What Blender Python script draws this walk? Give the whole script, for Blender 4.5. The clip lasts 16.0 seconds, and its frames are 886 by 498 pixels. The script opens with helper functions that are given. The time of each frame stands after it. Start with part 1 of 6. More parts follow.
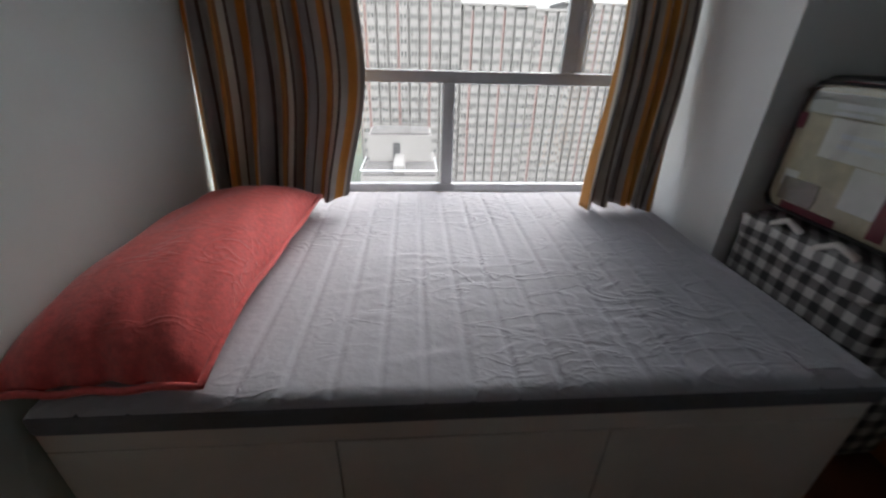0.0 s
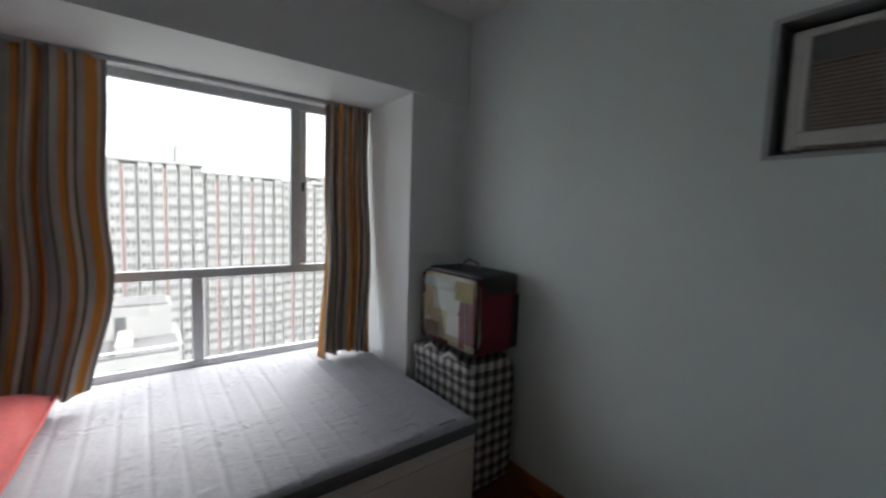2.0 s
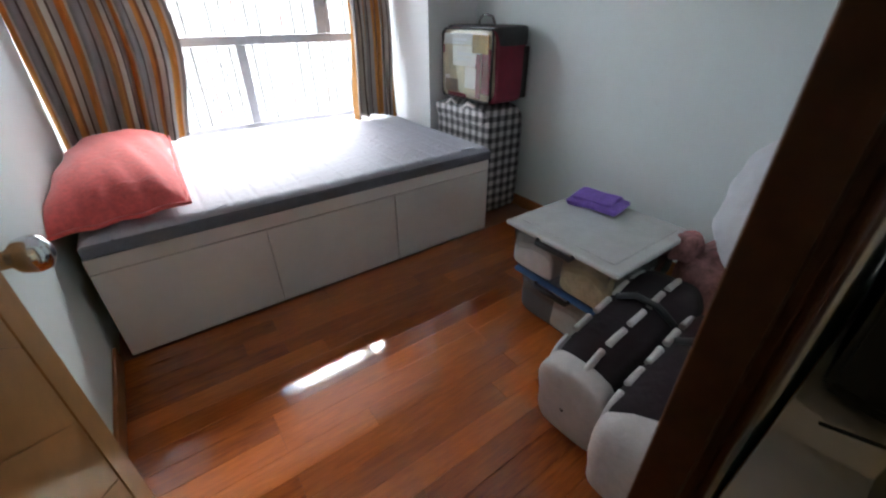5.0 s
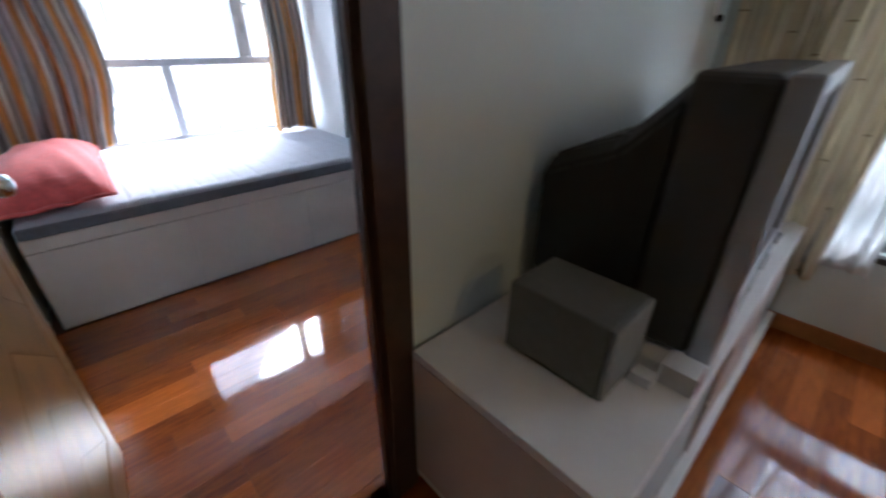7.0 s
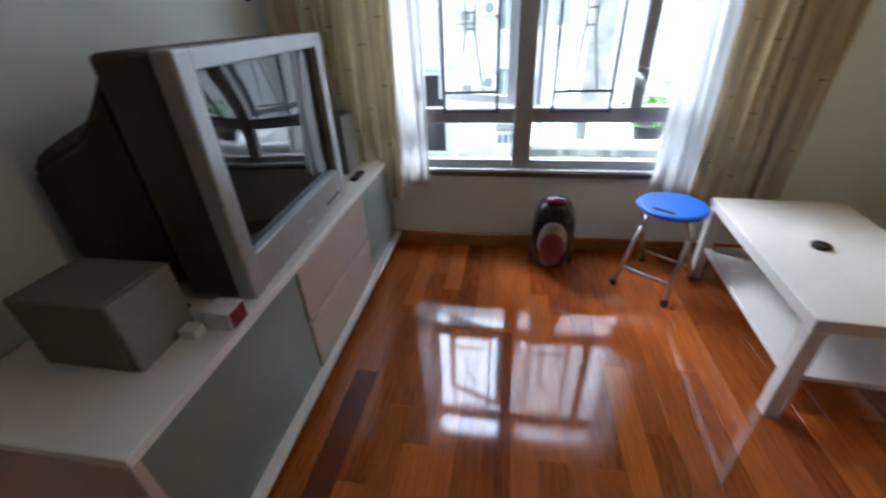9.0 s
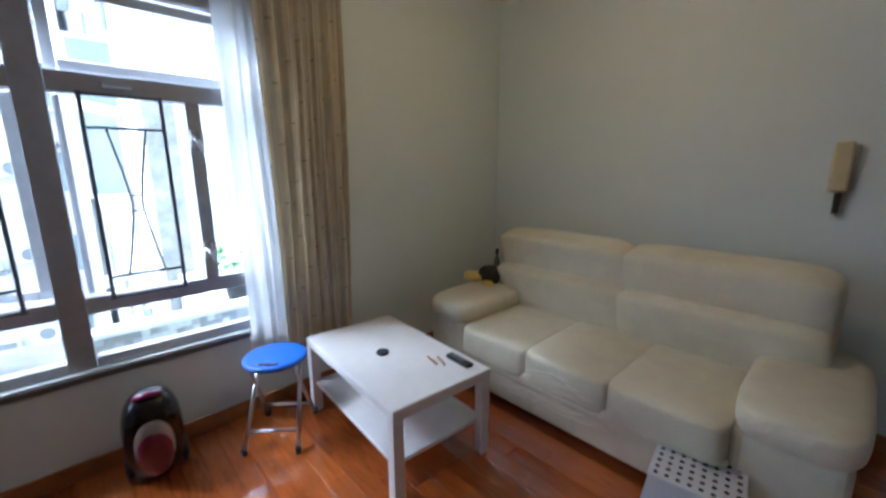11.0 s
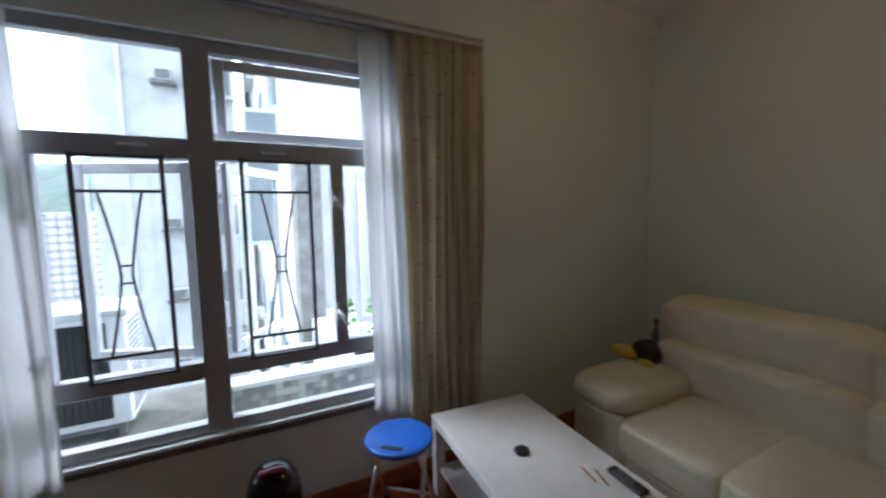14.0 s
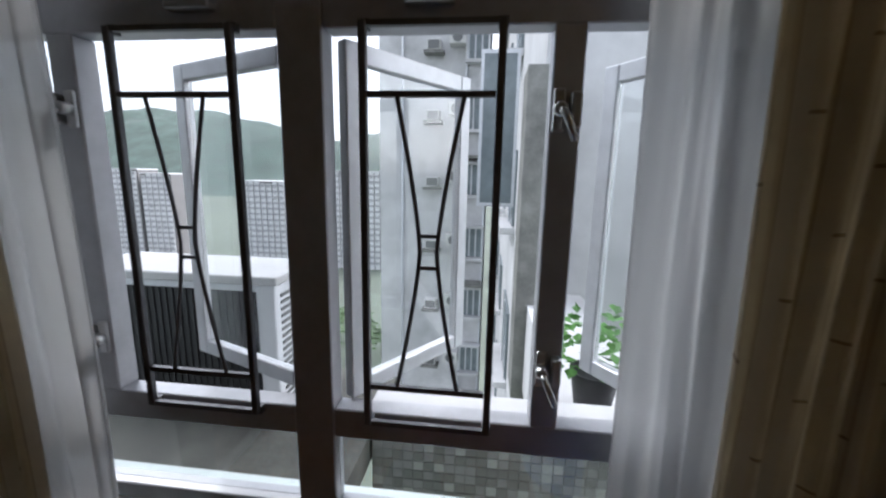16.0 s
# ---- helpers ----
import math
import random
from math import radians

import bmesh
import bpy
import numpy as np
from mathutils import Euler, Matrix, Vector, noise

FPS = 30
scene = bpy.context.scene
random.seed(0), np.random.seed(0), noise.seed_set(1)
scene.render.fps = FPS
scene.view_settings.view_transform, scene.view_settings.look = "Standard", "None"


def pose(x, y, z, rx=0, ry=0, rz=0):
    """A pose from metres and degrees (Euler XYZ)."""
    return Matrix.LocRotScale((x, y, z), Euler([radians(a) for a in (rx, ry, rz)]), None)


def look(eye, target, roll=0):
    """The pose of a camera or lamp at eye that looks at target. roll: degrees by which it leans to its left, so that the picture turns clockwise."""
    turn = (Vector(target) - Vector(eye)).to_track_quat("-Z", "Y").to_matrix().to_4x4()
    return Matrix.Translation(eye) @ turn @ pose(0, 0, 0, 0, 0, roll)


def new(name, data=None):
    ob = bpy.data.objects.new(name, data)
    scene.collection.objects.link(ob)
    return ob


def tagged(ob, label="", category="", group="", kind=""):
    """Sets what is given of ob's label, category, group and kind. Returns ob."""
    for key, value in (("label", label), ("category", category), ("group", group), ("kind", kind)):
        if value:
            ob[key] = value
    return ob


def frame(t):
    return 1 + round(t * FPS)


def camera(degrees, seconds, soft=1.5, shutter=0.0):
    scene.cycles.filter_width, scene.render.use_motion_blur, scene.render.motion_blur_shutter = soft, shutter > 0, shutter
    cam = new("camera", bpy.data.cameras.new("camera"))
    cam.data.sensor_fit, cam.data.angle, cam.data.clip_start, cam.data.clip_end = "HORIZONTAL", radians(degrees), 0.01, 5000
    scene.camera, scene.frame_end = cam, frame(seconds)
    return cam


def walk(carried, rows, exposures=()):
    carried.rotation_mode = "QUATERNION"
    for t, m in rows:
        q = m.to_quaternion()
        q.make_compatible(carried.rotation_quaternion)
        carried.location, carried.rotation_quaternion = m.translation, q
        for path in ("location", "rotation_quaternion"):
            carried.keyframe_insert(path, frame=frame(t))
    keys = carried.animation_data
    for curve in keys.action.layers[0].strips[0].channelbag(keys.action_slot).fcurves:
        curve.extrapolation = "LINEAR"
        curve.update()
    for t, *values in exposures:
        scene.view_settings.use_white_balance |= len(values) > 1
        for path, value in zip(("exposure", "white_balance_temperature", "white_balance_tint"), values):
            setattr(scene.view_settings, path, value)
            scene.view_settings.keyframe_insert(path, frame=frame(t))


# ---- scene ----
cam = camera(96.4, 16.0, soft=2.2, shutter=0.4)
PATH = [
    (0, (0.529, 0.358, 1.273), (0.673, 2.127, 0.351), 1.6),
    (0.5, (0.558, 0.157, 1.322), (0.945, 1.921, 0.464), 0.5),
    (1, (0.464, -0.023, 1.392), (1.261, 1.671, 0.689), 0.7),
    (1.5, (0.417, -0.184, 1.484), (1.432, 1.501, 1.124), 0.4),
    (2, (0.448, -0.342, 1.527), (1.655, 1.244, 1.358), 1.9),
    (2.5, (0.377, -0.399, 1.548), (1.924, 0.864, 1.431), 1.4),
    (3, (0.341, -0.446, 1.532), (2.04, 0.57, 1.247), 2.0),
    (3.5, (0.294, -0.489, 1.441), (1.82, 0.676, 0.877), 1.1),
    (4, (0.205, -0.612, 1.352), (1.459, 0.733, 0.566), 0.5),
    (4.5, (0.116, -0.705, 1.283), (1.236, 0.629, 0.3), 1.1),
    (4.7, (0.072, -0.734, 1.27), (1.085, 0.656, 0.25), -0.2),
    (6.8, (-0.009, -1.315, 1.275), (1.091, 0.066, 0.337), 0.6),
    (7, (0.008, -1.397, 1.285), (1.213, -0.102, 0.352), 0.3),
    (7.5, (0.054, -1.676, 1.284), (1.368, -0.478, 0.368), 0.1),
    (8, (0.142, -1.896, 1.305), (1.704, -0.977, 0.458), -1.2),
    (8.5, (0.186, -1.989, 1.301), (1.864, -1.389, 0.393), -1.9),
    (9, (0.154, -2.018, 1.282), (1.842, -1.709, 0.256), -2.6),
    (9.5, (0.119, -2.072, 1.308), (1.829, -2.461, 0.345), -0.4),
    (10, (0.084, -2.132, 1.326), (1.663, -3.014, 0.472), -0.1),
    (10.2, (0.076, -2.15, 1.331), (1.603, -3.143, 0.506), -0.2),
    (12.3, (0.055, -2.116, 1.55), (1.314, -3.654, 1.776), 0.8),
    (12.5, (0.051, -2.117, 1.558), (1.337, -3.631, 1.785), 0.7),
    (13, (0.068, -2.115, 1.53), (1.495, -3.51, 1.677), -0.1),
    (13.5, (0.179, -2.096, 1.48), (1.743, -3.336, 1.349), -0.2),
    (14, (0.405, -2.203, 1.475), (2.176, -3.111, 1.28), -0.8),
    (14.5, (0.658, -2.276, 1.446), (2.576, -2.771, 1.173), 0.2),
    (15, (0.937, -2.33, 1.43), (2.879, -2.725, 1.161), -1.2),
    (15.5, (1.252, -2.467, 1.451), (3.219, -2.452, 1.091), -0.2),
    (16, (1.513, -2.491, 1.405), (3.467, -2.27, 1.039), 1.2),
]
STOPS = [(0.0, 2.15, 6500, 10), (1.5, 2.3, 6400, 8), (2.5, 3.1, 6400, 7), (3.5, 3.55, 6500, 8), (4.7, 4.05, 6250, 9), (7.0, 4.2, 5400, 10), (8.0, 4.15, 5250, 9), (9.0, 4.1, 5600, 9), (9.5, 4.3, 5800, 9), (10.2, 4.2, 5200, 10), (12.5, 4.1, 4950, 9),
         (13.5, 3.75, 4950, 9), (14.5, 2.4, 6000, 10), (15.0, 2.15, 6000, 11), (15.5, 2.08, 6000, 11), (16.0, 1.75, 6000, 12)]
walk(cam, [(t, look(eye, target, roll)) for t, eye, target, roll in PATH],
     exposures=STOPS)

# ---- world and light ----
import bpy, bmesh, math, random
from mathutils import Vector, Matrix

world = bpy.data.worlds.new("overcast_sky")
bpy.context.scene.world = world
world.use_nodes = True
wn = world.node_tree.nodes
sky = wn.new("ShaderNodeTexSky")
sky.sky_type = 'NISHITA'
sky.sun_disc = False
sky.sun_elevation = math.radians(48)
sky.sun_rotation = math.radians(150)
sky.dust_density = 4.0
soften = wn.new("ShaderNodeHueSaturation")
soften.inputs["Saturation"].default_value = 0.25
world.node_tree.links.new(sky.outputs[0], soften.inputs["Color"])
world.node_tree.links.new(soften.outputs[0], wn["Background"].inputs["Color"])
wn["Background"].inputs["Strength"].default_value = 0.15

sun_data = bpy.data.lights.new("sun", 'SUN')
sun_data.energy = 0.7
sun_data.angle = math.radians(30)
sun_data.color = (1.0, 0.97, 0.92)
sun = new("sun", sun_data)
sun.matrix_world = pose(0, 0, 30, 42, 0, 150)

# ---- materials ----
def mat(name, base, rough=0.5, metal=0.0, var=0.12, scale=6.0, fine=0.0, bump=0.0, bump_scale=60.0, coat=0.0, spec=0.5,
        trans=0.0, alpha=1.0, rand=0.0, sheen=0.0):
    """A surface with colour variation at two scales and fine relief."""
    m = bpy.data.materials.new(name)
    m.use_nodes = True
    n, l = m.node_tree.nodes, m.node_tree.links
    b = n["Principled BSDF"]
    b.inputs["Roughness"].default_value = rough
    b.inputs["Metallic"].default_value = metal
    b.inputs["Specular IOR Level"].default_value = spec
    b.inputs["Coat Weight"].default_value = coat
    b.inputs["Coat Roughness"].default_value = 0.06
    b.inputs["Transmission Weight"].default_value = trans
    b.inputs["Sheen Weight"].default_value = sheen
    b.inputs["Alpha"].default_value = alpha
    tc = n.new("ShaderNodeTexCoord")
    n1 = n.new("ShaderNodeTexNoise")
    n1.inputs["Scale"].default_value = scale
    n1.inputs["Detail"].default_value = 6
    n1.inputs["Roughness"].default_value = 0.65
    l.new(tc.outputs["Object"], n1.inputs["Vector"])
    ramp = n.new("ShaderNodeMapRange")
    ramp.inputs["From Min"].default_value = 0.3
    ramp.inputs["From Max"].default_value = 0.7
    ramp.inputs["To Min"].default_value = 1.0 - var
    ramp.inputs["To Max"].default_value = 1.0 + var * 0.6
    l.new(n1.outputs["Fac"], ramp.inputs["Value"])
    mul = n.new("ShaderNodeMix")
    mul.data_type = 'RGBA'
    mul.blend_type = 'MULTIPLY'
    mul.inputs["Factor"].default_value = 1.0
    mul.inputs[6].default_value = (*base, 1)
    l.new(ramp.outputs[0], mul.inputs[7])
    out = mul.outputs[2]
    if rand:
        oi = n.new("ShaderNodeObjectInfo")
        rr = n.new("ShaderNodeMapRange")
        rr.inputs["To Min"].default_value = 1.0 - rand
        rr.inputs["To Max"].default_value = 1.0 + rand
        l.new(oi.outputs["Random"], rr.inputs["Value"])
        m2 = n.new("ShaderNodeMix")
        m2.data_type = 'RGBA'
        m2.blend_type = 'MULTIPLY'
        m2.inputs["Factor"].default_value = 1.0
        l.new(out, m2.inputs[6])
        l.new(rr.outputs[0], m2.inputs[7])
        out = m2.outputs[2]
    l.new(out, b.inputs["Base Color"])
    if bump:
        n2 = n.new("ShaderNodeTexNoise")
        n2.inputs["Scale"].default_value = bump_scale
        n2.inputs["Detail"].default_value = 4
        l.new(tc.outputs["Object"], n2.inputs["Vector"])
        bp = n.new("ShaderNodeBump")
        bp.inputs["Strength"].default_value = bump
        bp.inputs["Distance"].default_value = 0.01
        l.new(n2.outputs["Fac"], bp.inputs["Height"])
        l.new(bp.outputs[0], b.inputs["Normal"])
    rv = n.new("ShaderNodeMapRange")
    rv.inputs["To Min"].default_value = max(0.0, rough * 0.85)
    rv.inputs["To Max"].default_value = min(1.0, rough * 1.15)
    l.new(n1.outputs["Fac"], rv.inputs["Value"])
    l.new(rv.outputs[0], b.inputs["Roughness"])
    return m

def stripes_mat(name, stops, repeat, rough=0.85, weave=400.0, translucent=0.0, across=0, ticks=False):
    """Cloth with bands across its width, by the cloth's own UV."""
    m = mat(name, (0.5, 0.5, 0.5), rough, bump=0.15, bump_scale=weave, sheen=0.2)
    n, l = m.node_tree.nodes, m.node_tree.links
    uv = n.new("ShaderNodeTexCoord")
    sep = n.new("ShaderNodeSeparateXYZ")
    l.new(uv.outputs["UV"], sep.inputs[0])
    mu = n.new("ShaderNodeMath")
    mu.operation = 'MULTIPLY'
    mu.inputs[1].default_value = repeat
    l.new(sep.outputs[across], mu.inputs[0])
    fr = n.new("ShaderNodeMath")
    fr.operation = 'FRACT'
    l.new(mu.outputs[0], fr.inputs[0])
    cr = n.new("ShaderNodeValToRGB")
    cr.color_ramp.interpolation = 'CONSTANT'
    e = cr.color_ramp.elements
    e[0].position, e[0].color = stops[0][0], (*stops[0][1], 1)
    e[1].position, e[1].color = stops[1][0], (*stops[1][1], 1)
    for p, c in stops[2:]:
        k = e.new(p)
        k.color = (*c, 1)
    l.new(fr.outputs[0], cr.inputs[0])
    col = cr.outputs[0]
    if ticks:
        # short dark nodes at staggered heights, as on bamboo canes
        fl = n.new("ShaderNodeMath")
        fl.operation = 'FLOOR'
        l.new(mu.outputs[0], fl.inputs[0])
        ma = n.new("ShaderNodeMath")
        ma.operation = 'MULTIPLY_ADD'
        ma.inputs[1].default_value = 0.37
        l.new(fl.outputs[0], ma.inputs[0])
        vs = n.new("ShaderNodeMath")
        vs.operation = 'MULTIPLY'
        vs.inputs[1].default_value = 6.5
        l.new(sep.outputs[1], vs.inputs[0])
        l.new(vs.outputs[0], ma.inputs[2])
        fv = n.new("ShaderNodeMath")
        fv.operation = 'FRACT'
        l.new(ma.outputs[0], fv.inputs[0])
        lt = n.new("ShaderNodeMath")
        lt.operation = 'LESS_THAN'
        lt.inputs[1].default_value = 0.022
        l.new(fv.outputs[0], lt.inputs[0])
        cane = n.new("ShaderNodeMath")
        cane.operation = 'LESS_THAN'
        cane.inputs[1].default_value = 0.38
        l.new(fr.outputs[0], cane.inputs[0])
        node = n.new("ShaderNodeMath")
        node.operation = 'MULTIPLY'
        l.new(lt.outputs[0], node.inputs[0])
        l.new(cane.outputs[0], node.inputs[1])
        tm = n.new("ShaderNodeMix")
        tm.data_type = 'RGBA'
        tm.inputs[7].default_value = (0.42, 0.33, 0.21, 1)
        l.new(node.outputs[0], tm.inputs["Factor"])
        l.new(col, tm.inputs[6])
        col = tm.outputs[2]
    mix = next(k for k in n if k.bl_idname == "ShaderNodeMix" and k.blend_type == 'MULTIPLY')
    l.new(col, mix.inputs[6])
    if translucent:
        add_translucent(m, mix.outputs[2], translucent)
    return m

def add_translucent(m, colour, amount):
    n, l = m.node_tree.nodes, m.node_tree.links
    b, out = n["Principled BSDF"], n["Material Output"]
    t = n.new("ShaderNodeBsdfTranslucent")
    if colour is not None:
        l.new(colour, t.inputs[0])
    ms = n.new("ShaderNodeMixShader")
    ms.inputs[0].default_value = amount
    l.new(b.outputs[0], ms.inputs[1])
    l.new(t.outputs[0], ms.inputs[2])
    l.new(ms.outputs[0], out.inputs[0])

def plank_mat(name, dark, light, rough, spread, stretch):
    """Varnished wood: each plank its own tone, grain along the plank's length."""
    m = mat(name, dark, rough, coat=1.0)
    n, l = m.node_tree.nodes, m.node_tree.links
    b = n["Principled BSDF"]
    tc = n.new("ShaderNodeTexCoord")
    oi = n.new("ShaderNodeObjectInfo")
    mp = n.new("ShaderNodeMapping")
    mp.inputs["Scale"].default_value = stretch
    l.new(tc.outputs["Object"], mp.inputs["Vector"])
    off = n.new("ShaderNodeVectorMath")
    off.operation = 'SCALE'
    off.inputs[0].default_value = (31.0, 17.0, 5.0)
    l.new(oi.outputs["Random"], off.inputs["Scale"])
    l.new(off.outputs[0], mp.inputs["Location"])
    g = n.new("ShaderNodeTexNoise")
    g.inputs["Scale"].default_value = 9.0
    g.inputs["Detail"].default_value = 7
    g.inputs["Distortion"].default_value = 0.6
    l.new(mp.outputs[0], g.inputs["Vector"])
    ramp = n.new("ShaderNodeMapRange")
    ramp.inputs["From Min"].default_value = 0.3
    ramp.inputs["From Max"].default_value = 0.7
    ramp.inputs["To Max"].default_value = 0.35
    l.new(g.outputs["Fac"], ramp.inputs["Value"])
    tone = n.new("ShaderNodeMath")
    tone.operation = 'MULTIPLY_ADD'
    tone.inputs[1].default_value = spread
    l.new(oi.outputs["Random"], tone.inputs[0])
    l.new(ramp.outputs[0], tone.inputs[2])
    mix = n.new("ShaderNodeMix")
    mix.data_type = 'RGBA'
    mix.inputs[6].default_value = (*dark, 1)
    mix.inputs[7].default_value = (*light, 1)
    l.new(tone.outputs[0], mix.inputs["Factor"])
    l.new(mix.outputs[2], b.inputs["Base Color"])
    wob = n.new("ShaderNodeTexNoise")
    wob.inputs["Scale"].default_value = 14.0
    l.new(tc.outputs["Object"], wob.inputs["Vector"])
    bp = n.new("ShaderNodeBump")
    bp.inputs["Strength"].default_value = 0.018
    bp.inputs["Distance"].default_value = 0.01
    l.new(wob.outputs["Fac"], bp.inputs["Height"])
    l.new(bp.outputs[0], b.inputs["Normal"])
    l.new(bp.outputs[0], b.inputs["Coat Normal"])
    return m

def glass_mat(name, tint=(1, 1, 1), rough=0.0):
    m = bpy.data.materials.new(name)
    m.use_nodes = True
    b = m.node_tree.nodes["Principled BSDF"]
    b.inputs["Base Color"].default_value = (*tint, 1)
    b.inputs["Roughness"].default_value = rough
    b.inputs["Transmission Weight"].default_value = 1.0
    b.inputs["IOR"].default_value = 1.45
    return m

WALL = mat("pale_mint_paint", (0.74, 0.815, 0.81), 0.6, var=0.05, scale=1.5, bump=0.06, bump_scale=90)
BAYWALL = mat("white_paint", (0.8, 0.81, 0.82), 0.55, var=0.04, scale=2, bump=0.05, bump_scale=90)
CEIL = mat("ceiling_paint", (0.82, 0.82, 0.82), 0.7, var=0.04, scale=1.2, bump=0.05, bump_scale=70)
FLOORWOOD = plank_mat("varnished_parquet", (0.15, 0.030, 0.007), (0.62, 0.165, 0.026), 0.07, 0.62, (1.0, 9.0, 9.0))
SUBFLOOR = mat("floor_base", (0.2, 0.06, 0.02), 0.4)
BASEWOOD = mat("orange_skirting_wood", (0.38, 0.14, 0.035), 0.35, var=0.25, scale=12, coat=0.3)
DARKWOOD = mat("dark_stained_wood", (0.055, 0.022, 0.012), 0.35, var=0.4, scale=18, coat=0.3, bump=0.05)
EDGEWOOD = mat("worn_casing_wood", (0.16, 0.065, 0.026), 0.4, var=0.3, scale=18)
LEAFWOOD = mat("honey_veneer", (0.36, 0.18, 0.06), 0.38, var=0.25, scale=9, coat=0.12, rand=0.10)
ALU = mat("window_aluminium", (0.47, 0.48, 0.51), 0.42, 0.35, var=0.12, scale=14)
WHITEALU = mat("pale_sash_aluminium", (0.62, 0.64, 0.67), 0.4, 0.25, var=0.1, scale=14)
IRON = mat("dark_grille_iron", (0.15, 0.15, 0.16), 0.5, 0.6, var=0.2, scale=30)
STEEL = mat("brushed_steel", (0.6, 0.6, 0.6), 0.3, 1.0, var=0.04, scale=60)
CHROME = mat("chrome", (0.8, 0.8, 0.8), 0.12, 1.0, var=0.05)
BRASS = mat("polished_brass", (0.72, 0.46, 0.12), 0.2, 1.0, var=0.1, scale=20)
BLACK = mat("black_plastic", (0.018, 0.018, 0.02), 0.45, var=0.2, scale=20, bump=0.04, bump_scale=300)
GLOSSBLACK = mat("glossy_black_plastic", (0.007, 0.006, 0.008), 0.16, var=0.1, coat=0.3)
GREYPLASTIC = mat("grey_plastic", (0.16, 0.165, 0.165), 0.5, var=0.1, scale=25, bump=0.05, bump_scale=300)
TVSHELL = mat("charcoal_plastic", (0.06, 0.06, 0.062), 0.5, var=0.1, scale=25, bump=0.05, bump_scale=300)
SPEAKER = mat("speaker_grey_vinyl", (0.15, 0.155, 0.15), 0.55, var=0.12, scale=40, bump=0.1, bump_scale=250)
SPEAKERFRONT = mat("speaker_cloth", (0.24, 0.245, 0.24), 0.8, var=0.1, scale=60, bump=0.2, bump_scale=500)
SILVER = mat("silver_bezel", (0.42, 0.43, 0.45), 0.35, 0.4, var=0.06, scale=20)
SCREEN = mat("crt_glass", (0.012, 0.013, 0.015), 0.04, var=0.02, spec=0.8)
WHITE = mat("white_laminate", (0.81, 0.80, 0.79), 0.35, var=0.05, scale=8, bump=0.02)
PANEL = mat("cream_panel_laminate", (0.77, 0.73, 0.69), 0.4, var=0.06, scale=5, bump=0.03)
BEIGE = mat("pinkish_beige_laminate", (0.55, 0.47, 0.43), 0.4, var=0.06, scale=6)
FROST = mat("grey_green_frosted_glass", (0.22, 0.27, 0.255), 0.3, var=0.06, scale=4, coat=0.4)
MATTRESS = mat("grey_quilted_cotton", (0.42, 0.42, 0.475), 0.85, var=0.06, scale=10, bump=0.35, bump_scale=45, sheen=0.2)
def add_creases(m, scale, depth):
    """Soft crumples of loose cloth under the fine weave."""
    n, l = m.node_tree.nodes, m.node_tree.links
    tc = n.new("ShaderNodeTexCoord")
    mp = n.new("ShaderNodeMapping")
    mp.inputs["Scale"].default_value = (scale * 0.45, scale, scale)
    l.new(tc.outputs["Object"], mp.inputs[0])
    ns = n.new("ShaderNodeTexNoise")
    ns.inputs["Scale"].default_value = 1.0
    ns.inputs["Detail"].default_value = 2.0
    ns.inputs["Distortion"].default_value = 1.4
    l.new(mp.outputs[0], ns.inputs["Vector"])
    ridge = n.new("ShaderNodeValToRGB")
    e = ridge.color_ramp.elements
    e[0].position, e[0].color = 0.44, (0, 0, 0, 1)
    e[1].position, e[1].color = 0.56, (0, 0, 0, 1)
    e.new(0.5).color = (1, 1, 1, 1)
    l.new(ns.outputs["Fac"], ridge.inputs[0])
    area = n.new("ShaderNodeTexNoise")
    area.inputs["Scale"].default_value = 2.2
    l.new(tc.outputs["Object"], area.inputs["Vector"])
    mask = n.new("ShaderNodeMapRange")
    mask.inputs[1].default_value, mask.inputs[2].default_value = 0.42, 0.62
    l.new(area.outputs["Fac"], mask.inputs[0])
    mul = n.new("ShaderNodeMath")
    mul.operation = 'MULTIPLY'
    l.new(ridge.outputs[0], mul.inputs[0])
    l.new(mask.outputs[0], mul.inputs[1])
    bp = n.new("ShaderNodeBump")
    bp.inputs["Strength"].default_value = 0.7
    bp.inputs["Distance"].default_value = depth
    l.new(mul.outputs[0], bp.inputs["Height"])
    fine = next(k for k in n if k.bl_idname == "ShaderNodeBump" and k != bp)
    l.new(bp.outputs[0], fine.inputs["Normal"])
add_creases(MATTRESS, 9.0, 0.007)
MATTSIDE = mat("dark_grey_mattress_side", (0.15, 0.155, 0.18), 0.85, var=0.15, scale=30, bump=0.2, bump_scale=200)
RED = mat("coral_red_damask", (0.72, 0.105, 0.10), 0.75, var=0.22, scale=55, bump=0.2, bump_scale=90, sheen=0.3)
LEATHER = mat("cream_leather", (0.75, 0.705, 0.55), 0.36, var=0.08, scale=9, bump=0.18, bump_scale=130)
BLUE = mat("blue_plastic", (0.03, 0.14, 0.62), 0.35, var=0.08, scale=30, bump=0.05)
WHITEPL = mat("white_plastic", (0.72, 0.73, 0.76), 0.4, var=0.05, scale=15, bump=0.03)
# Shade inside holes and slots, put into the colour of solid pieces.
HOLESHADE = mat("recess_shade", (0.03, 0.03, 0.03), 0.8)
add_creases(RED, 9.0, 0.0025)
add_creases(LEATHER, 6.0, 0.003)
PURPLE = mat("purple_cloth", (0.24, 0.14, 0.56), 0.85, var=0.2, scale=40, bump=0.3, bump_scale=200)
CLEARBOX = mat("cloudy_clear_plastic", (0.86, 0.88, 0.88), 0.22, var=0.08, scale=9, trans=0.92)
